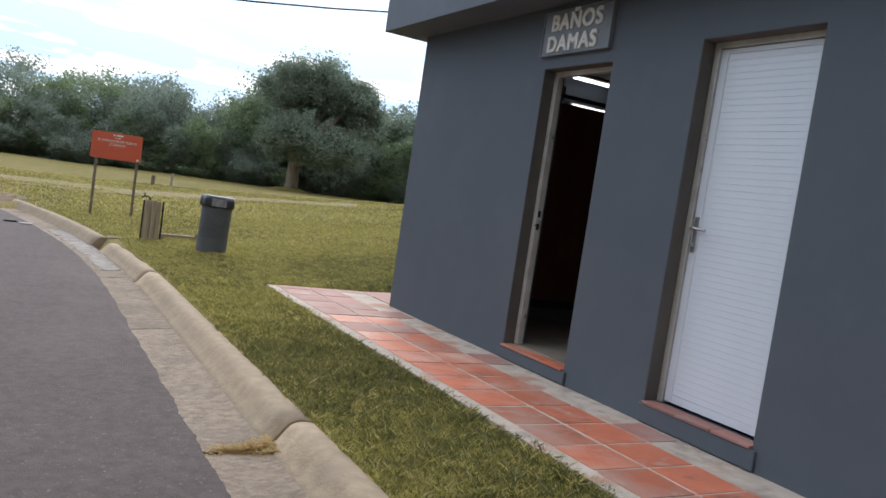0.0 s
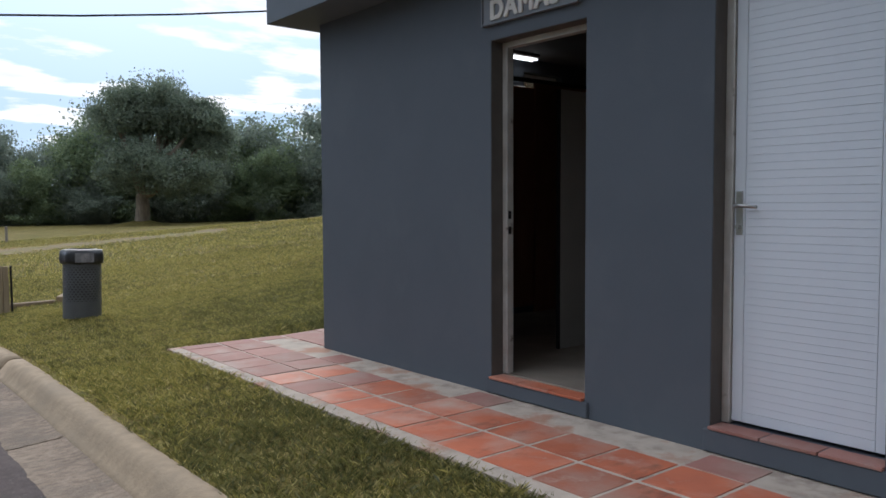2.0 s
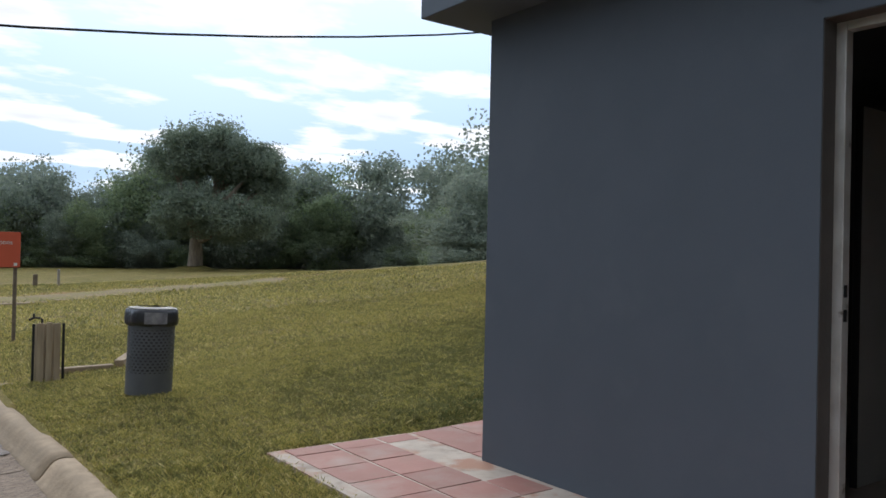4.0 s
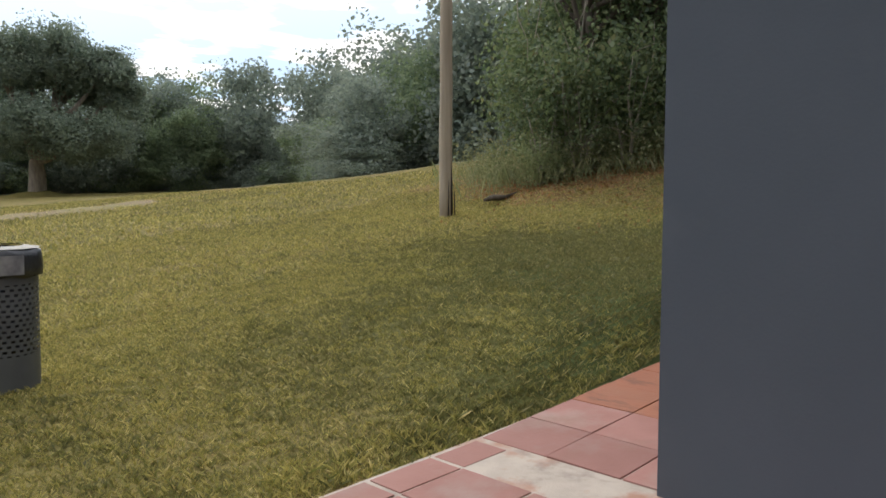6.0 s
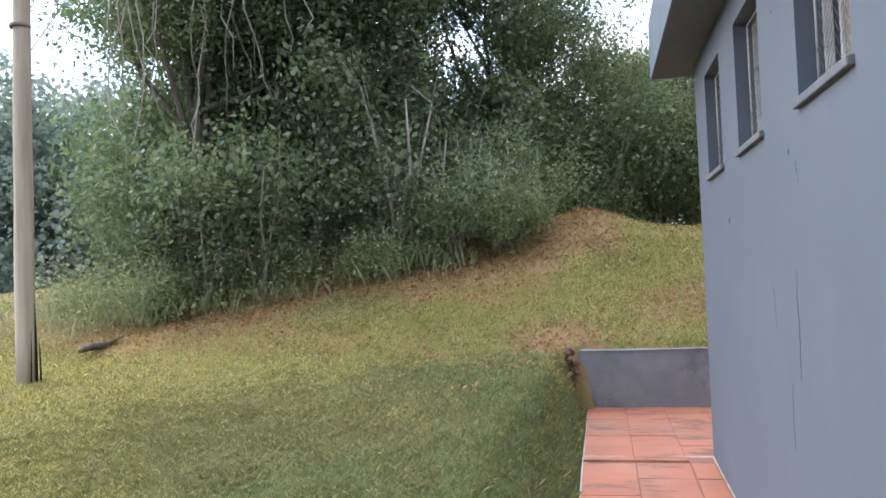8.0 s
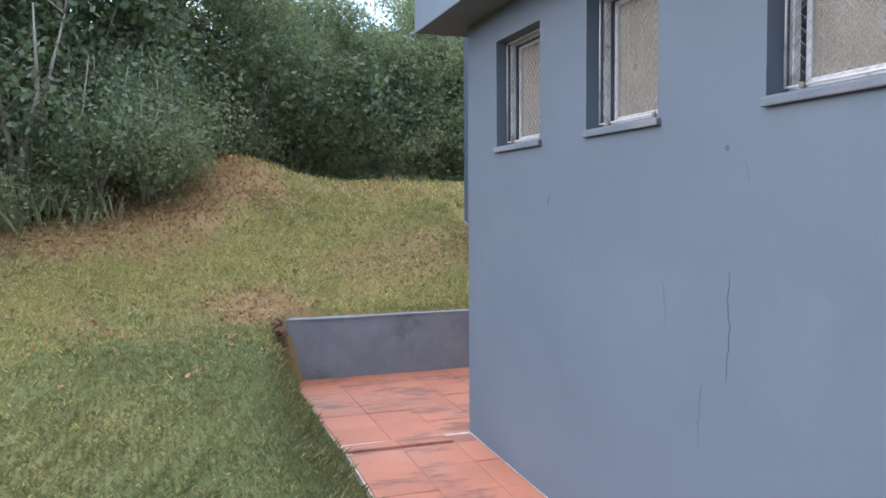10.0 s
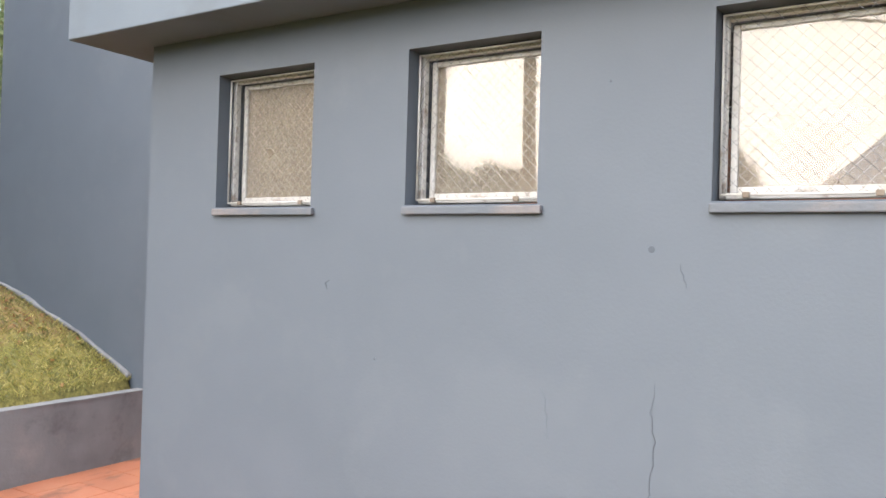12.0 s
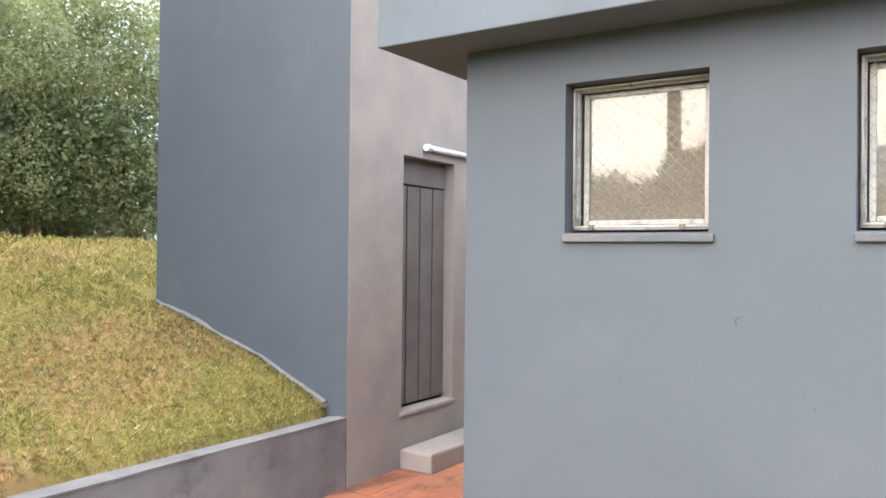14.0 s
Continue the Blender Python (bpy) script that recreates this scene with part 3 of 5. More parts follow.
bm = slab(bmesh.new(), 3.13, 4.174, -6.0, 8.64, 0.14, -0.005, 2)
slab(bm, 4.176, 8.44, 7.70, 8.64, 0.16, -0.010, 10, 0.015)
slab(bm, 8.446, 10.44, 2.0, 8.64, 0.18, -0.010, 4, 0.015)
pavement = part("pavement", bm, GROUT)
bm = slab(bmesh.new(), 4.9, 8.40, 7.80, 8.600, 0.02, -0.006, 10)
slab(bm, 8.50, 10.38, 4.4, 8.600, 0.02, -0.006, 4)
part("mortar_bed", bm, REDBED, pavement, "mortar reddened by the worn tiles")
tagged(pavement, "cement pavement bed with worn terracotta tiles and a pale edge", "pavement", kind="structure")


# ---- the toilet building ----
def wall_mesh(axis_, plane, thick, a0, a1, z0, z1, holes):
    """A wall along x or y with rectangular holes (a0, a1, z0, z1) cut through its thickness."""
    cuts_a = sorted({a0, a1, *[h[0] for h in holes], *[h[1] for h in holes]})
    cuts_z = sorted({z0, z1, *[h[2] for h in holes], *[h[3] for h in holes]})
    bm = bmesh.new()
    grid = {}

    def vert(i, j, s):
        if (i, j, s) not in grid:
            a, z, p = cuts_a[i], cuts_z[j], plane + s * thick
            grid[(i, j, s)] = bm.verts.new((a, p, z) if axis_ == "x" else (p, a, z))
        return grid[(i, j, s)]

    def solid(i, j):
        if not (0 <= i < len(cuts_a) - 1 and 0 <= j < len(cuts_z) - 1):
            return False
        ca, cz = (cuts_a[i] + cuts_a[i + 1]) / 2, (cuts_z[j] + cuts_z[j + 1]) / 2
        return not any(h[0] < ca < h[1] and h[2] < cz < h[3] for h in holes)

    for i in range(len(cuts_a) - 1):
        for j in range(len(cuts_z) - 1):
            if not solid(i, j):
                continue
            for s in (0, 1):
                bm.faces.new([vert(i, j, s), vert(i + 1, j, s), vert(i + 1, j + 1, s), vert(i, j + 1, s)])
            if not solid(i - 1, j):
                bm.faces.new([vert(i, j, 0), vert(i, j, 1), vert(i, j + 1, 1), vert(i, j + 1, 0)])
            if not solid(i + 1, j):
                bm.faces.new([vert(i + 1, j, 0), vert(i + 1, j, 1), vert(i + 1, j + 1, 1), vert(i + 1, j + 1, 0)])
            if not solid(i, j - 1):
                bm.faces.new([vert(i, j, 0), vert(i, j, 1), vert(i + 1, j, 1), vert(i + 1, j, 0)])
            if not solid(i, j + 1):
                bm.faces.new([vert(i, j + 1, 0), vert(i, j + 1, 1), vert(i + 1, j + 1, 1), vert(i + 1, j + 1, 0)])
    bmesh.ops.recalc_face_normals(bm, faces=bm.faces)
    return bm


SOFFIT, ROOF = 2.715, 3.12
D1, D2 = (4.91, 5.69, 0.105, 2.245), (3.315, 4.12, 0.125, 2.31)
WINS = ((7.415, 7.98), (6.385, 6.94), (5.24, 5.80))
ZS, ZT = 1.93, 2.53
FX, EY, BX = 4.174, 7.788, 8.445


def setting(name, bm, mat, label, category):
    return tagged(part(name, bm, mat), label, category, kind="structure")


setting("wall_front", wall_mesh("y", FX, 0.2, -4.0, EY, -0.3, SOFFIT, [D1, D2]), PAINT, "dark blue-grey painted masonry wall with two doorways", "wall")
setting("wall_end", wall_mesh("x", EY, -0.2, FX + 0.2, BX, -0.3, SOFFIT, [(a, b, ZS, ZT) for a, b in WINS]), PAINT, "blue-grey painted masonry wall with small high windows and hairline cracks", "wall")
setting("wall_back", wall_mesh("y", BX, -0.2, -4.0, EY - 0.2, -0.3, SOFFIT, []), PAINT, "blue-grey painted rear wall of the toilet building", "wall")
setting("wall_south", wall_mesh("x", -4.0, 0.2, FX + 0.2, BX - 0.2, -0.3, SOFFIT, []), PAINT, "blue-grey painted end wall of the toilet building", "wall")
bm = boxes(((3.82, -4.35, SOFFIT + 0.002), (8.735, 8.05, ROOF)), bevel=0.006)
setting("roof", bm, FASCIA, "flat blue-grey roof slab with a deep overhanging fascia", "roof")
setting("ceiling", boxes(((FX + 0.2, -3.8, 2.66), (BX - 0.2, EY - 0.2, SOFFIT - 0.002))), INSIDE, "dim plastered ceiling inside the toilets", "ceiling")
setting("floor", boxes(((FX + 0.1, -3.8, -0.05), (BX - 0.2, EY - 0.2, 0.118))), INFLOOR, "polished beige floor inside the toilets", "floor")
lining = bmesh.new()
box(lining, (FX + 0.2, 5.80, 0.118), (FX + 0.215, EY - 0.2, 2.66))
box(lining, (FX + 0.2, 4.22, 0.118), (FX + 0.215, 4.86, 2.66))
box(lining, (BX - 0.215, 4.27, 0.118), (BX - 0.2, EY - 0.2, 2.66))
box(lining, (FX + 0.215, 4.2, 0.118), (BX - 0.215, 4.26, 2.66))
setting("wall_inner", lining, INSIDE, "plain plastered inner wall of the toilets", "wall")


def door_sill(name, d, mat):
    bm = boxes(((FX - 0.020, d[0] - 0.03, 0.0), (FX + 0.11, d[1] + 0.03, d[2] - 0.012)), bevel=0.008)
    sill = part(name, bm, PAINT)
    tagged(sill, "painted raised door sill topped with terracotta tiles", "door sill", kind="structure")
    w = (d[1] - d[0]) / 3
    for k in range(3):
        t = part("tile", boxes(((-0.062, -w / 2 + 0.004, -0.012), (0.062, w / 2 - 0.004, 0.004)), bevel=0.003), mat, sill)
        t.location = (FX + 0.035, d[0] + w * (k + 0.5), d[2])
    return sill


door_sill("door_sill_1", D1, TILE)
door_sill("door_sill_2", D2, PINKTILE)


def door_frame(name, d, label):
    f = empty(name, pose(FX + 0.10, 0, 0), label, "door frame", kind="structure")
    y0, y1, z0, z1 = d
    for nm, lo, hi in (("jamb", (0, y1 - 0.045, z0 + 0.004), (0.055, y1 - 0.001, z1 - 0.001)), ("jamb", (0, y0 + 0.001, z0 + 0.004), (0.055, y0 + 0.04, z1 - 0.001)), ("head", (0, y0 + 0.041, z1 - 0.04), (0.055, y1 - 0.046, z1 - 0.001))):
        part(nm, boxes((lo, hi), bevel=0.004), FRAMEMETAL, f)
    return f


for d in (D1, D2):
    bm = boxes(((FX + 0.004, d[0] + 0.0005, d[2] + 0.006), (FX + 0.099, d[0] + 0.004, d[3] - 0.005)), ((FX + 0.004, d[1] - 0.004, d[2] + 0.006), (FX + 0.099, d[1] - 0.0005, d[3] - 0.005)), ((FX + 0.004, d[0] + 0.005, d[3] - 0.004), (FX + 0.099, d[1] - 0.005, d[3] - 0.0005)))
    setting("door_reveal", bm, REVEAL, "bare brownish-grey plastered reveal of a doorway", "door reveal")
door_1 = door_frame("door_frame_1", D1, "worn grey aluminium frame of the open doorway")
for z in (1.02, 1.12):
    part("strike_plate", boxes(((0.010, D1[1] - 0.048, z), (0.034, D1[1] - 0.0445, z + 0.05))), BLACK, door_1, "dark strike plate hole")
door_2 = door_frame("door_frame_2", D2, "worn grey aluminium frame round the white door")

# the closed white door, made of horizontal slats
leaf = empty("door_2", pose(FX + 0.115, 0, 0), "closed white aluminium door of narrow horizontal slats with a lever handle", "door", kind="structure")
y0, y1, z0, z1 = D2[0] + 0.045, D2[1] - 0.05, D2[2] + 0.02, D2[3] - 0.045
for nm, lo, hi in (("stile", (-0.004, y1 - 0.055, z0), (0.036, y1, z1)), ("stile", (-0.004, y0, z0), (0.036, y0 + 0.04, z1)), ("rail", (-0.004, y0 + 0.041, z0), (0.036, y1 - 0.056, z0 + 0.05)), ("rail", (-0.004, y0 + 0.041, z1 - 0.03), (0.036, y1 - 0.056, z1))):
    part(nm, boxes((lo, hi), bevel=0.003), ALU, leaf)
part("backing", boxes(((0.0012, y0 + 0.041, z0 + 0.051), (0.03, y1 - 0.056, z1 - 0.031))), ALU, leaf)
slats = 54
pitch = (z1 - 0.031 - z0 - 0.051) / slats
first = None
for k in range(slats):
    if first is None:
        first = part("slat", boxes(((-0.003, y0 + 0.042, 0.0005), (0.001, y1 - 0.057, pitch - 0.0005)), bevel=0.0014), ALU, leaf)
        first.location = (0, 0, z0 + 0.051)
    else:
        o = new("slat", first.data)
        o.parent, o.location = leaf, (0, 0, z0 + 0.051 + k * pitch)
bm = bmesh.new()
box(bm, (-0.012, y1 - 0.045, 1.06), (-0.004, y1 - 0.012, 1.27), 0.003)
plate = part("lock_plate", bm, STEEL, leaf, "steel lock plate")
bm = bmesh.new()
tube(bm, [(-0.012, y1 - 0.028, 1.20), (-0.05, y1 - 0.028, 1.20), (-0.052, y1 - 0.05, 1.20), (-0.052, y1 - 0.14, 1.195)], [0.009, 0.009, 0.009, 0.008], 8)
part("door_handle", bm, STEEL, leaf, "steel lever handle")
bm = bmesh.new()
tube(bm, [(-0.012, y1 - 0.028, 1.10), (-0.03, y1 - 0.028, 1.10)], 0.011, 10)
part("key_cylinder", bm, STEEL, leaf)

# the sign over the open doorway
sign = empty("door_sign", pose(FX - 0.024, 5.345, 2.50), "slate-grey wall sign with raised white letters over the open doorway", "sign")
part("sign_panel", boxes(((0.0, -0.385, -0.155), (0.022, 0.39, 0.155)), bevel=0.003), SIGNGREY, sign)
bm = boxes(((-0.008, -0.395, -0.165), (0.022, -0.386, 0.165)), ((-0.008, 0.391, -0.165), (0.022, 0.40, 0.165)), ((-0.008, -0.386, 0.156), (0.022, 0.391, 0.165)), ((-0.008, -0.386, -0.165), (0.022, 0.391, -0.156)))
part("sign_rim", bm, SIGNGREY, sign, "thin grey metal rim")


def words(text, size, m, mat, parent, name, depth=0.006, spacing=1.0, bold=0.0):
    cu = bpy.data.curves.new(name, "FONT")
    cu.body, cu.size, cu.extrude, cu.align_x, cu.align_y = text, size, depth, "CENTER", "CENTER"
    cu.space_character, cu.offset = spacing, bold
    tmp = new(name + "_outline", cu)
    me = bpy.data.meshes.new_from_object(tmp.evaluated_get(bpy.context.evaluated_depsgraph_get()))
    bpy.data.objects.remove(tmp)
    me.materials.clear()
    me.materials.append(mat)
    ob = new(name, me)
    ob.parent, ob.matrix_basis = parent, m
    return ob


FACE_W = Matrix(((0, 0, -1, 0), (-1, 0, 0, 0), (0, 1, 0, 0), (0, 0, 0, 1)))
for text, size, across, up in (("BAÑOS", 0.166, 0.0, 0.067), ("DAMAS", 0.162, 0.03, -0.088)):
    # thick strokes: the same outline laid over itself, each a hair deeper
    for k, (a, c) in enumerate(((0.0, 0.0), (0.008, 0.0), (-0.008, 0.0), (0.005, 0.005), (-0.005, -0.005), (0.005, -0.005), (-0.005, 0.005))):
        words(text, size, Matrix.Translation((-0.003 + 0.0003 * k, across + a, up + c)) @ FACE_W, LETTER, sign, "lettering", 0.008, 1.12, 0.0)


# windows of the end wall: sash, guard mesh, sloping sill
def window(name, a, b, first=False):
    w = b - a
    win = empty(name, pose(a, EY, 0), "small window behind a diamond wire guard, in a chipped white steel frame", "window", kind="structure")
    h0, h1 = ZS + 0.012, ZT - 0.002
    d = -0.085
    fr = [((0.003, d - 0.03, h0), (0.022, d, h1)), ((w - 0.022, d - 0.03, h0), (w - 0.003, d, h1)), ((0.023, d - 0.03, h1 - 0.022), (w - 0.023, d, h1)), ((0.023, d - 0.03, h0), (w - 0.023, d, h0 + 0.02))]
    for nm, (lo, hi) in zip(("frame_side", "frame_side", "frame_head", "frame_foot"), fr):
        part(nm, boxes((lo, hi), bevel=0.003), WHITEPAINT, win)
    q = 0.026
    sash_y = d - 0.045
    for nm, lo, hi in (("sash_side", (q, sash_y - 0.02, h0 + 0.022), (q + 0.022, sash_y, h1 - 0.024)), ("sash_side", (w - q - 0.022, sash_y - 0.02, h0 + 0.022), (w - q, sash_y, h1 - 0.024)),
                       ("sash_rail", (q + 0.023, sash_y - 0.02, h1 - 0.044), (w - q - 0.023, sash_y, h1 - 0.024)), ("sash_rail", (q + 0.023, sash_y - 0.02, h0 + 0.022), (w - q - 0.023, sash_y, h0 + 0.042))):
        part(nm, boxes((lo, hi), bevel=0.003), WHITEPAINT, win)
    pane = part("pane", boxes(((q + 0.018, sash_y - 0.012, h0 + 0.036), (w - q - 0.018, sash_y - 0.008, h1 - 0.038))), GLASS, win, "dusky reflecting pane")
    pane.visible_shadow = False
    # diamond wire guard with its round rod border
    gy = d + 0.022
    bm = bmesh.new()
    gx0, gx1, gz0, gz1 = 0.012, w - 0.012, h0 + 0.012, h1 - 0.012
    step = 0.042
    W, H = gx1 - gx0, gz1 - gz0
    k = -int(H / step) - 1
    while k * step < W:
        for sgn in (1, -1):
            x0 = k * step
            lo, hi = max(0.0, -x0), min(H, W - x0)
            if hi - lo > 0.01:
                p = [(x0 + lo, lo), (x0 + hi, hi)]
                if sgn < 0:
                    p = [(W - u, v) for u, v in p]
                tube(bm, [(gx0 + u, gy + 0.0015 * sgn, gz0 + v) for u, v in p], 0.0008, 4, False)
        k += 1
    part("wire_mesh", bm, WIRE, win, "pale diamond wire guard")
    bm = bmesh.new()
    for p, r in (((gx0, gz0), (gx1, gz0)), ((gx1, gz0), (gx1, gz1)), ((gx1, gz1), (gx0, gz1)), ((gx0, gz1), (gx0, gz0))):
        tube(bm, [(p[0], gy, p[1]), (r[0], gy, r[1])], 0.0045, 6)
    part("guard_rod", bm, WHITEPAINT, win)
    for u in (0.10, w - 0.10):
        part("rust_clip", boxes(((u, gy - 0.006, h0 + 0.002), (u + 0.022, gy + 0.010, h0 + 0.02)), bevel=0.003), RUST, win, "rusty fixing clip")
    bm = bmesh.new()
    box(bm, (-0.022, -0.10, ZS - 0.026), (w + 0.004, 0.022, ZS + 0.004), 0.005)
    for v in bm.verts:
        v.co.z -= 0.10 * max(0.0, v.co.y + 0.09)
    part("window_sill", bm, SILLPAINT, win, "pale worn sloping sill")
    return win


for i, (a, b) in enumerate(WINS):
    window("window_%d" % (i + 1), a, b)

# hairline cracks, chips and a drilled hole in the end wall
def crack(name, pts, r):
    bm = bmesh.new()
    path = []
    for (x, z), (x2, z2) in zip(pts, pts[1:]):
        for i in range(6):
            t = i / 6
            path.append((x + (x2 - x) * t + random.uniform(-0.006, 0.006), EY + 0.0005, z + (z2 - z) * t))
    path.append((pts[-1][0], EY + 0.0005, pts[-1][1]))
    n = len(path)
    tube(bm, path, [r * (0.25 + 0.75 * math.sin(math.pi * (i + 0.5) / n) * random.uniform(0.5, 1.1)) for i in range(n)], 4)
    tagged(part(name, bm, CRACK), "fine dark crack in the painted wall", "crack", kind="structure")


CRACK = material("dark_crack", (0.075, 0.086, 0.104), None, 5, 0.9, 0, 10)
crack("crack", [(5.955, 1.36), (5.97, 1.26), (5.955, 1.17), (5.965, 1.02), (5.97, 0.97)], 0.0022)
crack("crack", [(6.345, 1.30), (6.33, 1.22), (6.318, 1.12)], 0.0014)
crack("crack", [(7.30, 1.63), (7.318, 1.615), (7.312, 1.59)], 0.0031)
crack("crack", [(5.89, 1.74), (5.87, 1.66)], 0.0017)
crack("crack", [(6.10, 0.95), (6.12, 0.80), (6.11, 0.70)], 0.0014)
for x, z, r in ((5.981, 1.779, 0.013), (7.06, 1.33, 0.006), (6.13, 2.33, 0.005), (4.9, 1.2, 0.006)):
    bm = bmesh.new()
    tube(bm, [(x, EY - 0.004, z), (x, EY + 0.002, z)], [r, r * 0.8], 9)
    tagged(part("chip", bm, CRACK), "small dark chip in the painted wall", "chip", kind="structure")

# inside the open doorway
part_leaf = empty("toilet_partition", pose(5.17, 6.03, 0.118), "pale grey laminate cubicle panel inside the toilets", "partition")
part("panel", boxes(((0.0, -0.028, 0.0), (0.62, 0.0, 1.95)), bevel=0.003), PALEBOARD, part_leaf)
part("panel_edge", boxes(((-0.012, -0.03, 0.0), (-0.001, 0.002, 1.95))), BLACK, part_leaf)
cub = empty("toilet_cubicle", pose(0, 0, 0.118), "dark brown varnished cubicle front with a door inside the toilets", "partition")
part("board", boxes(((4.75, 7.05, 0.10), (5.35, 7.08, 2.20)), bevel=0.003), BROWN, cub)
part("cubicle_door", boxes(((5.36, 7.055, 0.16), (5.98, 7.085, 2.15)), bevel=0.003), BROWN, cub)
part("board", boxes(((5.99, 7.05, 0.10), (6.9, 7.08, 2.20)), bevel=0.003), BROWN, cub)
part("foot", boxes(((4.78, 7.052, 0.0), (4.83, 7.078, 0.10))), BLACK, cub)
part("foot", boxes(((6.8, 7.052, 0.0), (6.85, 7.078, 0.10))), BLACK, cub)
part("top_rail", boxes(((4.75, 7.045, 2.20), (6.9, 7.085, 2.235)), bevel=0.003), BLACK, cub)
lamp = empty("ceiling_light", pose(6.05, 7.40, 2.62), "lit twin fluorescent tube fitting under the ceiling", "ceiling light")
part("tray", boxes(((-0.30, -0.06, 0.005), (0.30, 0.06, 0.038)), bevel=0.006), WHITEPAINT, lamp)
for o in (-0.03, 0.03):
    bm = bmesh.new()
    tube(bm, [(-0.29, o, -0.008), (0.29, o, -0.008)], 0.010, 8)
    part("tube", bm, TUBE, lamp, "glowing white tube")

# added tube standing in for a second bright strip whose source is unknown
glim = empty("wall_light", pose(6.12, EY - 0.235, 2.35), "short glowing tube added for a bright strip on the inner wall", "wall light")
part("tray", boxes(((-0.26, -0.005, -0.03), (0.26, 0.03, 0.03)), bevel=0.006), WHITEPAINT, glim)
bm = bmesh.new()
tube(bm, [(-0.24, -0.022, 0.0), (0.24, -0.022, 0.0)], 0.012, 8)
part("tube", bm, TUBE, glim, "glowing white tube")

# ---- the taller store beside the court ----
SX, SY = 10.40, 6.25
SD = (4.80, 5.57, 0.56, 2.645)
setting("store_wall_west", wall_mesh("y", SX, 0.2, 1.0, SY - 0.003, -0.1, 4.6, [SD]), WARMGREY, "grey rendered wall coloured as if sunlit, with a recessed metal door", "wall")
setting("store_wall_north", wall_mesh("x", SY, -0.2, SX + 0.003, 12.62, -0.1, 4.6, []), PAINT, "smooth blue-grey painted wall rising from the grass bank", "wall")
setting("store_wall_east", wall_mesh("y", 12.62, -0.2, 1.0, SY - 0.2, -0.1, 4.6, []), PAINT, "blue-grey painted rear wall of the store", "wall")
setting("store_wall_south", wall_mesh("x", 1.0, 0.2, SX + 0.2, 12.42, -0.1, 4.6, []), PAINT, "blue-grey painted far wall of the store", "wall")
setting("store_roof", boxes(((SX - 0.05, 0.95, 4.602), (12.67, SY + 0.05, 4.75)), bevel=0.01), PAINT, "flat roof slab of the store", "roof")
sdoor = empty("door_3", pose(SX + 0.10, 0, 0), "closed grey sheet-metal door with upright folded panels", "door", kind="structure")
DGREY = material("grey_brown_sheet_metal", (0.21, 0.185, 0.175), (0.17, 0.15, 0.145), 4, 0.5, 0.1, 40, metal=0.2)
part("door_panel", boxes(((0.012, SD[0] + 0.002, SD[2] + 0.02), (0.03, SD[1] - 0.002, SD[3] - 0.22))), BLACK, sdoor, "dark gaps between the panels")
n = 4
wd = (SD[1] - SD[0]) / n
for k in range(n):
    part("fold", boxes(((0.0, SD[0] + k * wd + 0.009, SD[2] + 0.025), (0.0115, SD[0] + (k + 1) * wd - 0.009, SD[3] - 0.235)), bevel=0.004), DGREY, sdoor)
part("door_head", boxes(((-0.004, SD[0] + 0.002, SD[3] - 0.22), (0.03, SD[1] - 0.002, SD[3] - 0.002)), bevel=0.003), DGREY, sdoor)
bm = bmesh.new()
tube(bm, [(-0.004, SD[1] - 0.04, 1.55), (-0.02, SD[1] - 0.04, 1.55), (-0.022, SD[1] - 0.06, 1.55)], 0.006, 6)
part("latch", bm, BLACK, sdoor)
bm = roughen(boxes(((SX - 0.32, 4.55, 0.10), (SX - 0.003, 5.60, 0.265)), bevel=0.02), 0.012, 9)
setting("doorstep", bm, WARMGREY, "worn rough concrete doorstep with a chipped edge", "step")
bm = boxes(((SX - 0.015, SD[0] - 0.03, SD[2] - 0.04), (SX + 0.11, SD[1] + 0.02, SD[2] - 0.002)), bevel=0.008)
setting("store_door_sill", bm, CAP, "pale cement sill under the metal door", "door sill")
pipe = empty("drain_pipe", pose(SX - 0.03, 5.28, 2.735), "short white plastic pipe fixed over the metal door", "pipe")
bm = bmesh.new()
tube(bm, [(0, 0.0, 0), (0, -0.9, 0.0)], 0.024, 10)
part("pipe_run", bm, ALU, pipe)
bm = bmesh.new()
tube(bm, [(0, 0.02, 0), (0, -0.05, 0)], 0.031, 10)
part("pipe_socket", bm, ALU, pipe)
bm = bmesh.new()
tube(bm, [(0.033, -0.02, 0), (0.0, 0.0, 0.0)], 0.02, 8)
part("pipe_elbow", bm, ALU, pipe)

# rough mortar left along the foot of the store wall
bm = bmesh.new()
line = [10.60 + 2.0 * k / 60 for k in range(61)]
tube(bm, [(x, SY + 0.008, sheet_z(x, SY + 0.05) + 0.012) for x in line], [0.012 + 0.022 * max(0.0, 0.4 + noise.noise(Vector((x * 2.6, 2, 1)))) for x in line], 7)
setting("wall_foot_mortar", roughen(bm, 0.008, 11), RETAIN, "rough grey mortar along the foot of the store wall", "mortar")

# retaining wall at the head of the court
bm = bmesh.new()
box(bm, (10.40, SY + 0.003, -0.05), (10.56, 8.70, 0.625))
bmesh.ops.subdivide_edges(bm, edges=bm.edges[:], cuts=10, use_grid_fill=True)
roughen(bm, 0.008, 4)
setting("retaining_wall", bm, RETAIN, "low grey cement retaining wall holding back the grass bank", "retaining wall")
bm = bmesh.new()
box(bm, (10.395, SY + 0.01, 0.622), (10.50, 8.69, 0.634))
bmesh.ops.subdivide_edges(bm, edges=bm.edges[:], cuts=8, use_grid_fill=True)
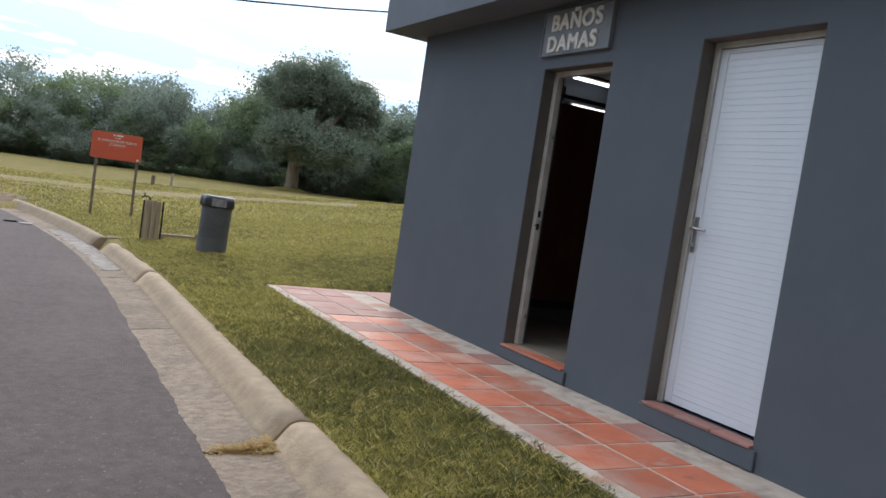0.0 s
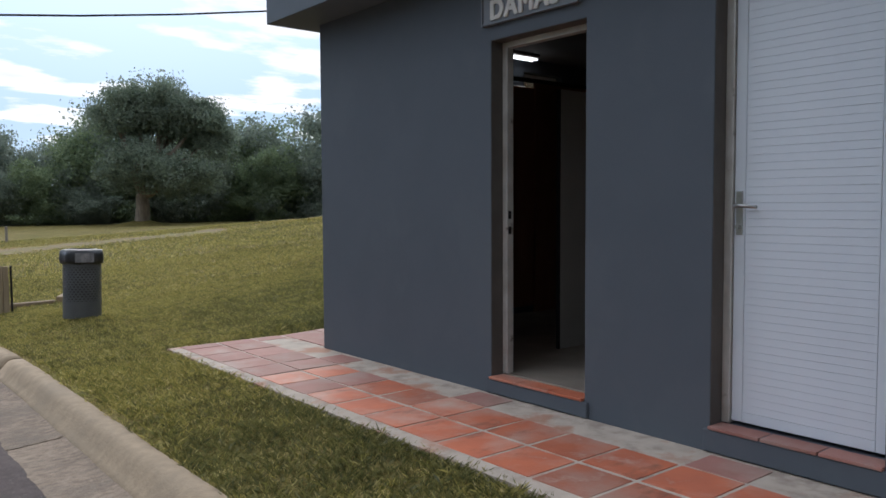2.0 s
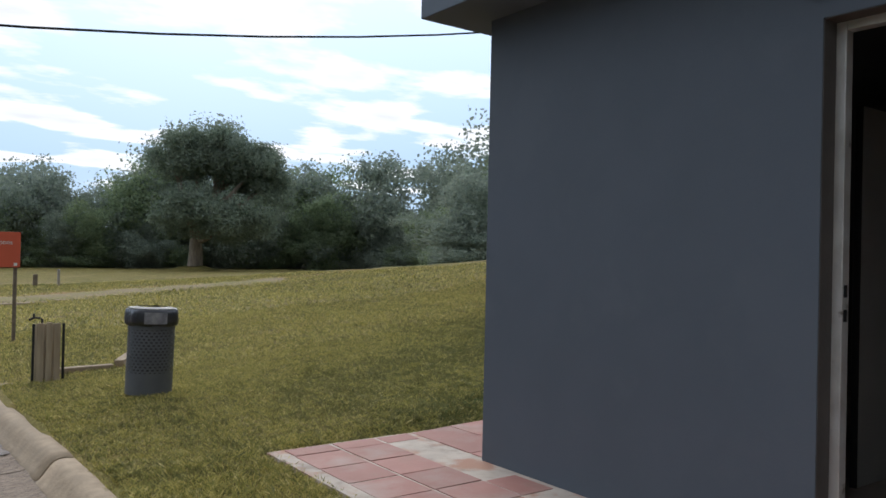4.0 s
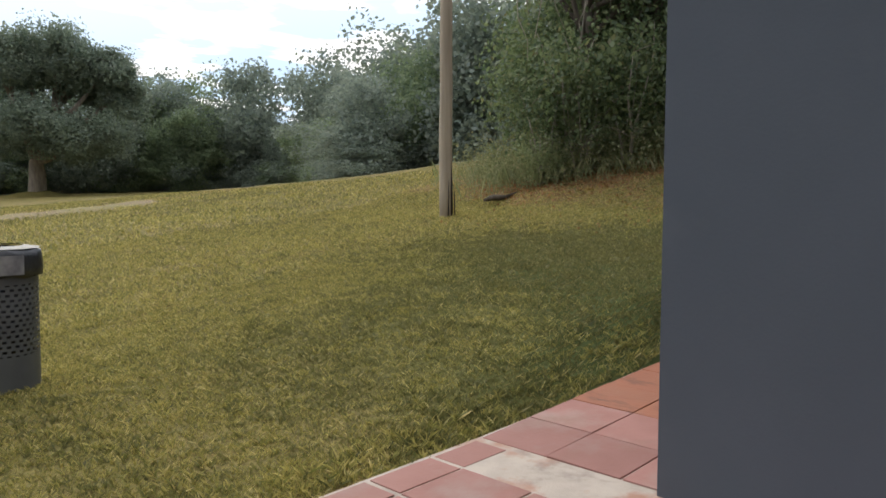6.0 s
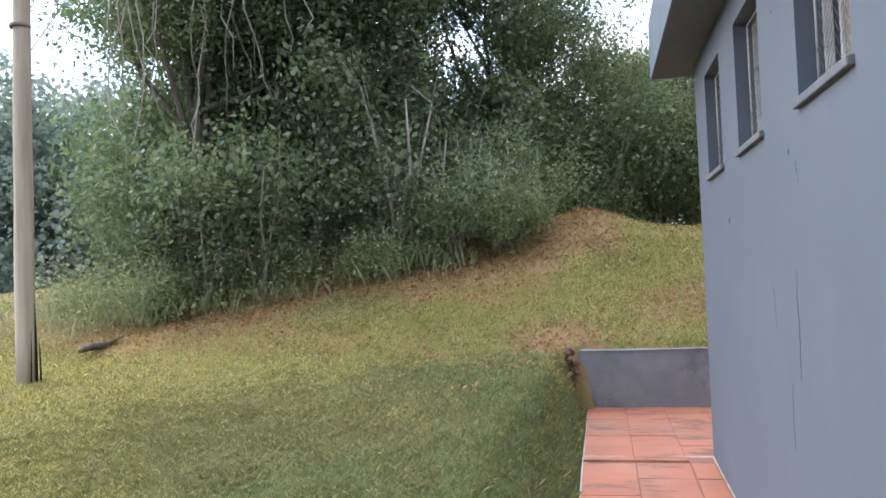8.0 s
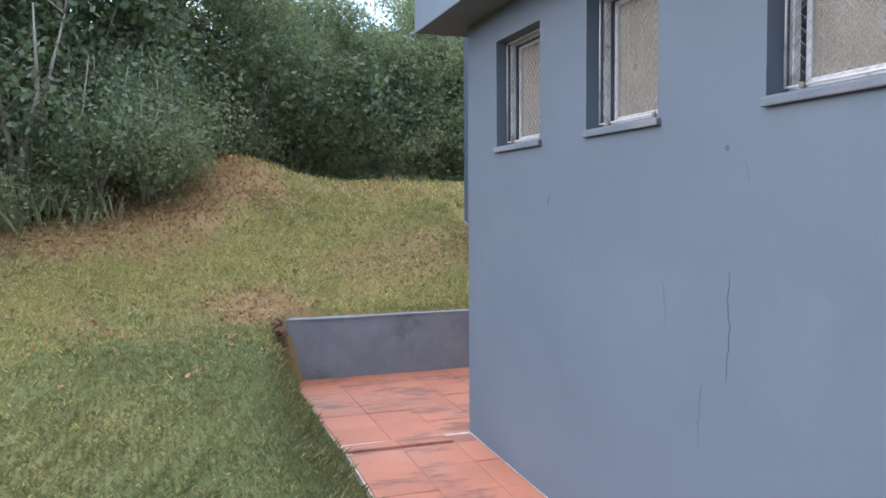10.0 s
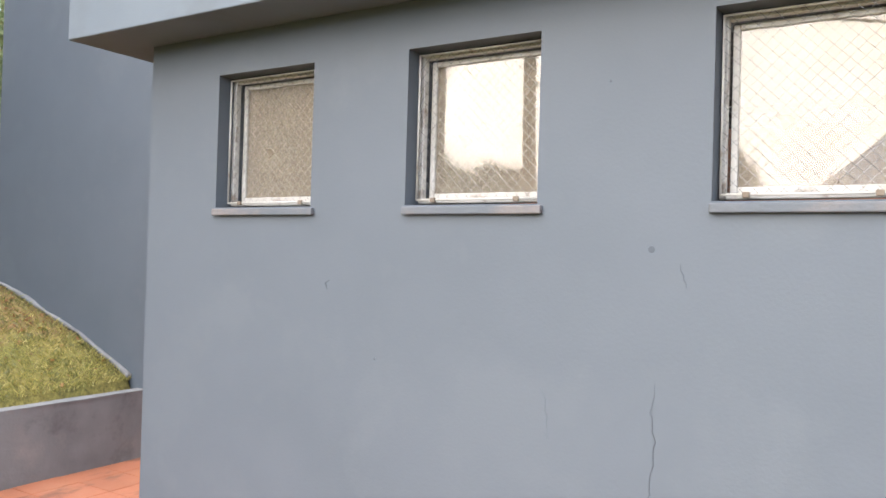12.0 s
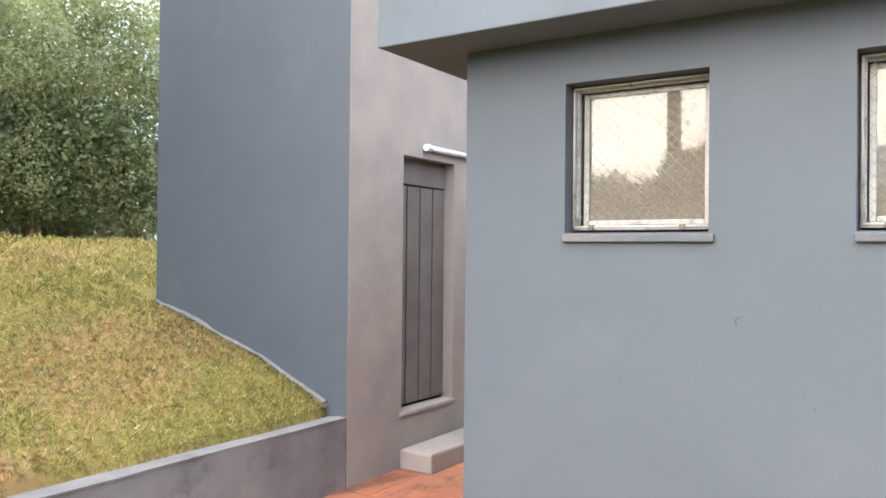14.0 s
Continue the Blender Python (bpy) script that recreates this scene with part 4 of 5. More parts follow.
setting("retaining_wall_cap", roughen(bm, 0.006, 6), RETAIN, "grey mortar cap along the retaining wall", "coping")


# torn soil and roots where the bank meets the end of the retaining wall
rs = random.Random(17)
bm = bmesh.new()
for k in range(34):
    u = rs.random()
    c = Vector((10.36 + rs.uniform(-0.07, 0.10), 8.74 + rs.uniform(-0.03, 0.10), 0.12 + 0.55 * u))
    r = rs.uniform(0.012, 0.032)
    bmesh.ops.create_icosphere(bm, subdivisions=1, radius=r, matrix=Matrix.Translation(c))
for k in range(14):
    p = Vector((10.38 + rs.uniform(-0.05, 0.1), 8.74 + rs.uniform(-0.02, 0.08), 0.2 + 0.5 * rs.random()))
    tube(bm, [p, p + Vector((-0.03, rs.uniform(-0.06, 0.06), -0.06)), p + Vector((-0.05, rs.uniform(-0.1, 0.1), -0.15))], [0.006, 0.005, 0.002], 5)
clods = part("torn_soil", roughen(bm, 0.012, 18), TORN)
tagged(clods, "dark torn soil and roots at the end of the retaining wall", "soil", kind="stuff")


# ---- things on the lawn ----
RIM = material("dull_grey_lid", (0.24, 0.235, 0.22), (0.18, 0.175, 0.165), 8, 0.6, 0.1, 30)


def litter_bin(m):
    thing = empty("litter_bin", m, "grey perforated steel litter bin with a black liner on the lawn", "litter bin")
    R, H = 0.195, 0.63
    bm = bmesh.new()
    seg, rows = 120, 56
    z0, z1 = 0.19, 0.56
    # upright shell: plain below, a punched band above
    def ring(z, r=R):
        return [bm.verts.new((r * math.cos(2 * math.pi * k / seg), r * math.sin(2 * math.pi * k / seg), z)) for k in range(seg)]
    zs = [0.0, 0.095] + [z0 + (z1 - z0) * i / rows for i in range(rows + 1)] + [H]
    rings = [ring(z) for z in zs]
    for j, (a, b) in enumerate(zip(rings, rings[1:])):
        for k in range(seg):
            hole = 2 <= j < 2 + rows and (j % 4 in (1, 2)) and ((k + (2 if (j // 4) % 2 else 0)) % 4 in (0, 1))
            if not hole:
                f = bm.faces.new((a[k], a[(k + 1) % seg], b[(k + 1) % seg], b[k]))
                f.smooth = True
    part("shell", bm, BINMETAL, thing)
    bm = bmesh.new()
    tube(bm, [(0, 0, 0.03), (0, 0, 0.62)], R - 0.018, 40)
    part("inner_liner", bm, PLASTIC, thing, "dark liner behind the holes")
    bm = bmesh.new()
    n = 64
    prof = [(R + 0.004, 0.595), (R + 0.022, 0.60), (R + 0.027, 0.65), (R + 0.022, 0.70), (R + 0.016, 0.735), (R - 0.01, 0.742), (R - 0.03, 0.70)]
    rr = []
    for k in range(n):
        a = 2 * math.pi * k / n
        wob = 0.007 * math.sin(a * 7) + 0.006 * noise.noise(Vector((math.cos(a) * 4, math.sin(a) * 4, 2)))
        rr.append([bm.verts.new(((r + wob) * math.cos(a), (r + wob) * math.sin(a), z + 0.9 * wob * (1 if i < 2 else 0.2))) for i, (r, z) in enumerate(prof)])
    for k in range(n):
        for i in range(len(prof) - 1):
            f = bm.faces.new((rr[k][i], rr[(k + 1) % n][i], rr[(k + 1) % n][i + 1], rr[k][i + 1]))
            f.smooth = True
    part("bag_collar", bm, PLASTIC, thing, "crumpled black plastic bag folded over the rim")
    bm = bmesh.new()
    bmesh.ops.create_circle(bm, cap_ends=False, radius=R + 0.012, segments=40)
    ret = bmesh.ops.extrude_edge_only(bm, edges=bm.edges[:])
    for v in [g for g in ret["geom"] if isinstance(g, bmesh.types.BMVert)]:
        v.co *= 0.62
        v.co.z += 0.012
    for v in bm.verts:
        v.co.z += 0.744
    part("rim_lid", bm, RIM, thing, "pale ring lid")
    bm = bmesh.new()
    pts = []
    for i in range(7):
        a = radians(238 + i * 8)
        pts.append([bm.verts.new(((R + 0.036) * math.cos(a), (R + 0.036) * math.sin(a), z)) for z in (0.615, 0.65, 0.69, 0.715)])
    for a, b in zip(pts, pts[1:]):
        for i in range(3):
            bm.faces.new((a[i], b[i], b[i + 1], a[i + 1]))
    part("label_patch", bm, SILVER, thing, "crinkled silver label")
    return thing


litter_bin(pose(3.03, 10.87, ground_z(3.03, 10.87) - 0.01, 0, 1.5, 0) @ Matrix.Scale(0.97, 4))

# orange board on two posts
bz = ground_z(2.3, 15.8)
board = empty("notice_board", pose(2.29, 15.8, bz), "orange-red notice board with white lettering on two thin posts", "notice board")
part("panel", boxes(((-0.42, -0.012, 0.97 - bz), (0.42, 0.012, 1.44 - bz)), bevel=0.003), ORANGE, board)
for x in (-0.31, 0.37):
    part("post", boxes(((x - 0.022, 0.013, -0.15), (x + 0.022, 0.057, 1.40 - bz)), bevel=0.004), RUST, board)
# lettering too small to read: plain bars of its size
for z, x0, x1, h in ((1.40, -0.08, 0.085, 0.028), (1.352, -0.05, 0.05, 0.016)):
    if h:
        k = x0
        i = 0
        while k < x1:
            l = min(x1 - k, 0.035 + 0.03 * ((i * 7) % 4))
            part("lettering", boxes(((k, -0.0145, z - bz - h / 2), (k + l, -0.0121, z - bz + h / 2))), LETTER, board)
            k += l + 0.016
            i += 1
FACE_S = Matrix(((1, 0, 0, 0), (0, 0, -1, 0), (0, 1, 0, 0), (0, 0, 0, 1)))
words("EL PARQUE ES DE TODOS", 0.056, Matrix.Translation((0, -0.0135, 1.293 - bz)) @ FACE_S, LETTER, board, "lettering", 0.001, 1.0, 0.0012)
words("¡CUIDALO!", 0.056, Matrix.Translation((0.0, -0.0135, 1.228 - bz)) @ FACE_S, LETTER, board, "lettering", 0.001, 1.0, 0.0012)
part("emblem", boxes(((0.345, -0.0145, 0.99 - bz), (0.385, -0.0121, 1.03 - bz)), bevel=0.001), LETTER, board)

# timber guard round the standpipe
gz = ground_z(2.5, 12.4)
post = empty("timber_standpipe_guard", pose(2.50, 12.4, gz), "upright weathered timber boards boxed round a garden standpipe", "standpipe")
for x, y, w, h in ((-0.075, -0.07, 0.058, 0.57), (0.0, -0.075, 0.05, 0.575), (0.07, -0.07, 0.062, 0.565), (0.0, 0.07, 0.20, 0.55)):
    part("board", roughen(boxes(((x - w / 2, y - 0.014, -0.05), (x + w / 2, y + 0.014, h)), bevel=0.006), 0.004, 12, x), STUMPWOOD, post)
for x in (-0.132, 0.132):
    part("side_post", roughen(boxes(((x - 0.011, -0.06, -0.05), (x + 0.011, -0.036, 0.565)), bevel=0.004), 0.004, 9, x), BLACK, post, "dark upright side post")
bm = bmesh.new()
tube(bm, [(-0.05, 0.0, 0.0), (-0.05, 0.0, 0.60), (-0.08, -0.02, 0.615), (-0.13, -0.04, 0.62), (-0.17, -0.05, 0.60)], 0.011, 7)
tube(bm, [(-0.13, -0.04, 0.62), (-0.13, -0.04, 0.66)], 0.009, 6)
part("tap", bm, BLACK, post, "dark metal tap")

# low cement border that frames a sunken bed
def border(a, b, w=0.08, h=0.05):
    a, b = Vector(a), Vector(b)
    l = (b - a).length
    bm = boxes(((0, -w / 2, -0.12), (l, w / 2, h)), bevel=0.012)
    roughen(bm, 0.006, 7)
    ob = part("bed_border", bm, CONCRETE)
    ang = math.atan2(b.y - a.y, b.x - a.x)
    ob.matrix_world = Matrix.Translation((a.x, a.y, min(sheet_z(a.x, a.y), sheet_z(b.x, b.y)))) @ Matrix.Rotation(ang, 4, "Z")
    tagged(ob, "low pale cement edging of a small bed in the lawn", "edging", "bed edging", "structure")


border((1.95, 12.52), (2.54, 12.62), 0.10, 0.04)
border((2.56, 12.63), (3.18, 12.72), 0.10, 0.075)
border((3.24, 12.72), (3.62, 13.55), 0.10, 0.075)


def earth_track():
    """A strip of trodden bare earth crossing the far lawn, with torn edges."""
    bm = bmesh.new()
    rows = []
    for i in range(70):
        x = -1.8 + 13.0 * i / 69
        y = 24.3 + 0.02 * (x - 1) ** 2 + 0.25 * noise.noise(Vector((x * 0.4, 0, 3)))
        row = []
        for k in range(7):
            o = (k / 6 - 0.5) * 2.6 * (1 + 0.45 * noise.noise(Vector((x * 1.3, 5.0 if k > 3 else 1.0, 2))))
            lift = 0.045 - 0.06 * abs(k / 6 - 0.5) ** 2 * 4
            row.append(bm.verts.new((x, y + o, sheet_z(x, y + o) + lift)))
        rows.append(row)
    for a, b in zip(rows, rows[1:]):
        for k in range(6):
            bm.faces.new((a[k], b[k], b[k + 1], a[k + 1])).smooth = True
    tagged(part("earth_track", bm, TRACK), "trodden pinkish-brown earth track crossing the far lawn", "track", kind="structure")


TRACK = material("trodden_track_earth", (0.235, 0.172, 0.10), (0.205, 0.165, 0.07), 1.1, 0.95, 0.7, 30, third=(0.20, 0.17, 0.062), tscale=0.8, tlow=0.46, thigh=0.6, coords="World")
earth_track()

for (ax, ay), (bx, by) in (((-1.6, 22.9), (-0.7, 22.6)), ((-0.6, 22.5), (0.6, 21.7)), ((0.75, 21.6), (1.9, 22.0)), ((2.0, 22.05), (3.1, 22.75)), ((3.2, 22.8), (4.3, 23.4)), ((4.5, 23.45), (5.6, 23.7)), ((5.8, 23.75), (7.0, 23.9))):
    border((ax, ay), (bx, by), 0.16, 0.035)
for x, y, h, w in ((5.7, 30.0, 0.5, 0.07), (5.1, 30.2, 0.36, 0.12)):
    bm = roughen(boxes(((-w / 2, -w / 2, -0.1), (w / 2, w / 2, h)), bevel=0.012), 0.01, 5, x)
    ob = part("marker_post", bm, CAP if h > 0.4 else RUST)
    ob.location = (x, y, ground_z(x, y))
    tagged(ob, "short pale marker post in the far lawn", "post", "marker posts")
gate = empty("white_barrier", pose(-0.62, 34.0, -0.24, 0, 0, 8), "low white painted barrier beside the far bend of the road", "barrier")
part("panel", boxes(((-0.36, -0.03, 0.14), (0.36, 0.03, 0.42)), bevel=0.01), ALU, gate)
part("slot", boxes(((-0.20, -0.034, 0.22), (0.12, -0.0305, 0.34))), BLACK, gate, "dark slots")
for x in (-0.3, 0.3):
    part("leg", boxes(((x - 0.03, -0.025, 0.0), (x + 0.03, 0.025, 0.14)), bevel=0.005), RUST, gate)
bm = bmesh.new()
tube(bm, [(-2.6, 0, 0.5), (-0.36, 0, 0.40), (0.9, 0.02, 0.33)], [0.03, 0.03, 0.02], 7)
part("bar", bm, ALU, gate, "thin white bar")

# tall timber pole with its cable
px_, py_ = 9.38, 13.73
pz_ = ground_z(px_, py_)
pole = empty("utility_pole", pose(px_, py_, pz_), "tall weathered timber pole with a split foot, standing on the slope", "utility pole")
bm = bmesh.new()
tube(bm, [(0.16 * t * t, -0.03 * t, -0.3 + 9.3 * t) for t in [i / 14 for i in range(15)]], [0.090 - 0.026 * i / 14 for i in range(15)], 16)
roughen(bm, 0.010, 2.5)
part("shaft", bm, POLEWOOD, pole)
for z in (3.35, 7.6):
    bm = bmesh.new()
    tube(bm, [(0.02, 0, z), (0.02, 0, z + 0.035)], 0.094, 16)
    part("iron_band", bm, RUST, pole, "thin rusty band")
for x, w, h in ((0.02, 0.014, 0.75), (0.075, 0.010, 0.45), (-0.05, 0.008, 0.5)):
    bm = bmesh.new()
    tube(bm, [(x, -0.093, 0.0), (x * 0.9, -0.095, h * 0.6), (x * 0.8, -0.092, h)], [w, w * 0.7, 0.002], 5)
    part("split", bm, BLACK, pole, "dark split in the timber")


def cable(a, b, sag, r=0.012):
    a, b = Vector(a), Vector(b)
    bm = bmesh.new()
    n = 24
    tube(bm, [a.lerp(b, i / n) - Vector((0, 0, sag * 4 * (i / n) * (1 - i / n))) for i in range(n + 1)], r, 6)
    tagged(part("overhead_cable", bm, BLACK), "thin black overhead cable strung between poles", "cable", "overhead cables")


cable((px_, py_, 4.95), (-24.0, 13.2, 6.3), 2.4, 0.014)
cable((px_, py_, 5.3), (24.0, 11.0, 5.3), 0.35, 0.013)

# fallen branch on the slope
bm = bmesh.new()
tube(bm, [(-0.35, 0, 0.03), (-0.1, 0.05, 0.06), (0.15, 0.0, 0.05), (0.4, 0.06, 0.09)], [0.02, 0.05, 0.045, 0.015], 7)
tube(bm, [(0.1, 0, 0.06), (0.28, -0.1, 0.14)], [0.025, 0.008], 6)
br = part("fallen_branch", roughen(bm, 0.012, 8), BARK)
br.location = (10.76, 13.93, ground_z(10.76, 13.93))
tagged(br, "short dark fallen branch lying on the grass slope", "branch")

# black leaf litter and spilt cement on the pavement by the corner
def patch(name, cx, cy, rx, ry, mat, label, cat, h=0.004, seed=0.0, rag=0.25):
    bm = bmesh.new()
    n = 40
    c = bm.verts.new((0, 0, h))
    ringv = []
    for k in range(n):
        a = 2 * math.pi * k / n
        f = 1 + rag * noise.noise(Vector((math.cos(a) * 2.2 + seed, math.sin(a) * 2.2, seed))) + rag * 0.6 * noise.noise(Vector((math.cos(a) * 8, math.sin(a) * 8, seed)))
        x, y = rx * math.cos(a) * f, ry * math.sin(a) * f
        ringv.append(bm.verts.new((x, y, pave_z(cx + x) - pave_z(cx) + 0.001)))
    for k in range(n):
        bm.faces.new((c, ringv[k], ringv[(k + 1) % n]))
    ob = part(name, bm, mat)
    ob.location = (cx, cy, pave_z(cx) + 0.0095)
    return tagged(ob, label, cat, kind="structure")


patch("leaf_litter", 5.62, 7.98, 0.30, 0.16, SOOT, "black damp heap of rotted leaves against the wall foot", "leaf litter", 0.02, 1.0, 0.34)
patch("cement_spill", 6.45, 7.99, 0.34, 0.15, CEMENTSPILL, "pale splash of spilt cement on the tiles", "cement spill", 0.006, 2.0, 0.32)


def straw():
    rng = np.random.default_rng(41)
    n = 700
    t = rng.uniform(0, 1, n)
    p = np.stack([1.70 + 0.33 * t ** 0.6 + rng.normal(size=n) * 0.03, 4.44 + rng.normal(size=n) * 0.055 * (0.25 + t * t), np.full(n, -0.225) + 0.04 * rng.uniform(0, 1, n) * t], axis=1)
    a = rng.uniform(0, 6.28, n)
    d = np.stack([np.cos(a), np.sin(a), rng.normal(size=n) * 0.25], axis=1) * 0.045
    s = np.stack([-np.sin(a), np.cos(a), np.zeros(n)], axis=1) * 0.003
    v = np.stack([p - d - s, p - d + s, p + d + s, p + d - s], axis=1).reshape(-1, 3)
    me = bpy.data.meshes.new("dry_straw")
    me.from_pydata([tuple(q) for q in v], [], [(4 * i, 4 * i + 1, 4 * i + 2, 4 * i + 3) for i in range(n)])
    me.materials.append(STRAW)
    tagged(new("dry_straw", me), "dry yellow grass cuttings caught in the gutter joint", "straw", kind="stuff")


STRAW = leaf_material("dry_straw_cuttings", (0.38, 0.25, 0.075), (0.66, 0.46, 0.16))
straw()

# ---- foliage ----
def leaf_arrays(centres, length, width, rng, droop=0.0, out=None):
    """One lozenge a leaf; with `out` the leaves face roughly outward from their clump."""
    n = len(centres)
    d = rng.normal(size=(n, 3))
    d[:, 2] -= droop
    if out is None:
        face = rng.normal(size=(n, 3))
    else:
        face = out + rng.normal(size=(n, 3)) * 0.75
        d -= face * (np.sum(d * face, axis=1) / (np.sum(face * face, axis=1) + 1e-9))[:, None]
    d /= np.linalg.norm(d, axis=1)[:, None] + 1e-9
    e = np.cross(d, face)
    e /= np.linalg.norm(e, axis=1)[:, None] + 1e-9
    s = rng.uniform(0.65, 1.3, size=(n, 1))
    a, b = d * length * 0.5 * s, e * width * 0.5 * s
    v = np.stack([centres - a, centres + b - a * 0.1, centres + a, centres - b - a * 0.1], axis=1).reshape(-1, 3)
    return v


def quads_mesh(name, verts, mat):
    n = len(verts) // 4
    me = bpy.data.meshes.new(name)
    me.vertices.add(len(verts))
    me.vertices.foreach_set("co", verts.astype(np.float32).ravel())
    me.loops.add(len(verts))
    me.loops.foreach_set("vertex_index", np.arange(len(verts), dtype=np.int32))
    me.polygons.add(n)
    me.polygons.foreach_set("loop_start", np.arange(0, 4 * n, 4, dtype=np.int32))
    me.polygons.foreach_set("loop_total", np.full(n, 4, dtype=np.int32))
    me.materials.append(mat)
    me.update(calc_edges=True)
    return me


def crown_points(rng, blobs, per, spread):
    """Leaf places in many small clumps scattered through a few large, uneven lobes."""
    out, face = [], []
    for (cx, cy, cz, rx, ry, rz, clumps) in blobs:
        u = rng.normal(size=(clumps, 3))
        u /= np.linalg.norm(u, axis=1)[:, None]
        r = rng.uniform(0.35, 1.0, size=(clumps, 1)) ** 0.45 * rng.uniform(0.82, 1.16, size=(clumps, 1))
        c = np.array([cx, cy, cz]) + u * r * np.array([rx, ry, rz])
        for p in c:
            k = int(per * rng.uniform(0.5, 1.5))
            off = np.clip(rng.normal(size=(k, 3)), -1.7, 1.7)
            out.append(p + off * spread * rng.uniform(0.6, 1.35) * np.array([1, 1, 0.9]))
            ray = off / (np.linalg.norm(off, axis=1)[:, None] + 1e-9) + 0.7 * (p - np.array([cx, cy, cz])) / max(rx, rz)
            ray[:, 2] += 0.1
            face.append(ray / (np.linalg.norm(ray, axis=1)[:, None] + 1e-9))
    return np.concatenate(out), np.concatenate(face)


def limb_mesh(rng, base_r, height, ends, lean=0.2):
    bm = bmesh.new()
    fork = height
    tx, ty = rng.uniform(-lean, lean, 2)
    trunk = [(tx * t + 0.05 * math.sin(5 * t), ty * t, -0.25 + (fork + 0.25) * t) for t in [i / 6 for i in range(7)]]
    tube(bm, trunk, [base_r * (1.45 if i == 0 else 1.0 - 0.45 * i / 6) for i in range(7)], 10)
    top = Vector(trunk[-1])
    for e in ends:
        e = Vector(e)
        s = Vector(trunk[rng.integers(4, 7)])
        mid = s.lerp(e, 0.5) + Vector(rng.normal(size=3) * 0.12 * (e - s).length * 0.5)
        tube(bm, [s, s.lerp(mid, 0.5), mid, mid.lerp(e, 0.55) + Vector(rng.normal(size=3) * 0.06), e], [base_r * 0.5, base_r * 0.4, base_r * 0.27, base_r * 0.15, base_r * 0.05], 6)
        for _ in range(2):
            q = e + Vector(rng.normal(size=3) * 0.45)
            tube(bm, [mid, mid.lerp(q, 0.6) + Vector(rng.normal(size=3) * 0.08), q], [base_r * 0.16, base_r * 0.09, base_r * 0.02], 5)
    return roughen(bm, base_r * 0.10, 3.0)


def tree(name, seed, height, radius, trunk_h, leaves_per, clumps, leaf, mat, bark, label, category="tree", group="", spread=0.32, low=0.45, trunk_r=0.2, shift=0.0):
    rng = np.random.default_rng(seed)
    thing = empty(name, pose(0, 0, 0), label, category, group)
    lobes = []
    n = 7
    for k in range(n):
        a = 2 * math.pi * k / n + rng.uniform(-0.4, 0.4)
        rr = radius * rng.uniform(0.38, 0.62)
        z = height * rng.uniform(low, 0.80)
        lobes.append((shift + rr * math.cos(a), rr * math.sin(a), z, radius * rng.uniform(0.36, 0.5), radius * rng.uniform(0.36, 0.5), height * rng.uniform(0.11, 0.18), clumps // (n + 3)))
    for k in range(3):
        lobes.append((shift + rng.uniform(-0.25, 0.25) * radius, rng.uniform(-0.25, 0.25) * radius, height * rng.uniform(0.76, 0.90), radius * 0.42, radius * 0.42, height * 0.10, clumps // (n + 3)))
    bm = limb_mesh(rng, trunk_r, trunk_h, [(l[0], l[1], l[2]) for l in lobes])
    part("trunk", bm, bark, thing)
    pts, face = crown_points(rng, lobes, leaves_per, spread)
    me = quads_mesh("crown", leaf_arrays(pts, leaf, leaf * 0.55, rng, 0.2, face), mat)
    ob = new("crown", me)
    ob.parent = thing
    return thing


def bush(seed, r, h, count, leaf, mat, label, group):
    rng = np.random.default_rng(seed)
    thing = empty("bush", pose(0, 0, 0), label, "bush", group)
    lobes = [(rng.uniform(-0.5, 0.5) * r, rng.uniform(-0.5, 0.5) * r, h * rng.uniform(0.25, 0.75), r * rng.uniform(0.35, 0.6), r * rng.uniform(0.35, 0.6), h * rng.uniform(0.2, 0.35), 14) for _ in range(6)]
    pts, face = crown_points(rng, lobes, count // 84, 0.16 * r)
    pts[:, 2] = np.maximum(pts[:, 2], 0.03)
    bm = bmesh.new()
    for _ in range(5):
        e = Vector((rng.uniform(-0.6, 0.6) * r, rng.uniform(-0.6, 0.6) * r, h * rng.uniform(0.6, 1.0)))
        tube(bm, [(rng.uniform(-0.1, 0.1), rng.uniform(-0.1, 0.1), -0.1), e * 0.5 + Vector(rng.normal(size=3) * 0.08), e], [0.03, 0.02, 0.006], 5)
    part("stem", bm, PALEBARK, thing)
    ob = new("foliage", quads_mesh("foliage", leaf_arrays(pts, leaf, leaf * 0.6, rng, 0.1, face), mat))
    ob.parent = thing
    return thing


def place(proto, spots, first=True, pull=1.0):
    """Stands copies of a thing at (x, y, turn, scale); the first spot takes the original."""
    for i, (x, y, turn, s) in enumerate(spots):
        if y > 9.2:
            x, y = 2.6 + pull * (x - 2.6), 8.2 + pull * (y - 8.2)
        m = Matrix.Translation((x, y, ground_z(x, y) - 0.03)) @ Matrix.Rotation(turn, 4, "Z")
        ob = proto if i == 0 and first else copy_thing(proto, m)
        ob.scale = (s, s, s * (0.92 + 0.16 * ((i * 37) % 10) / 10))
        ob.location, ob.rotation_euler = m.translation, (0, 0, turn)


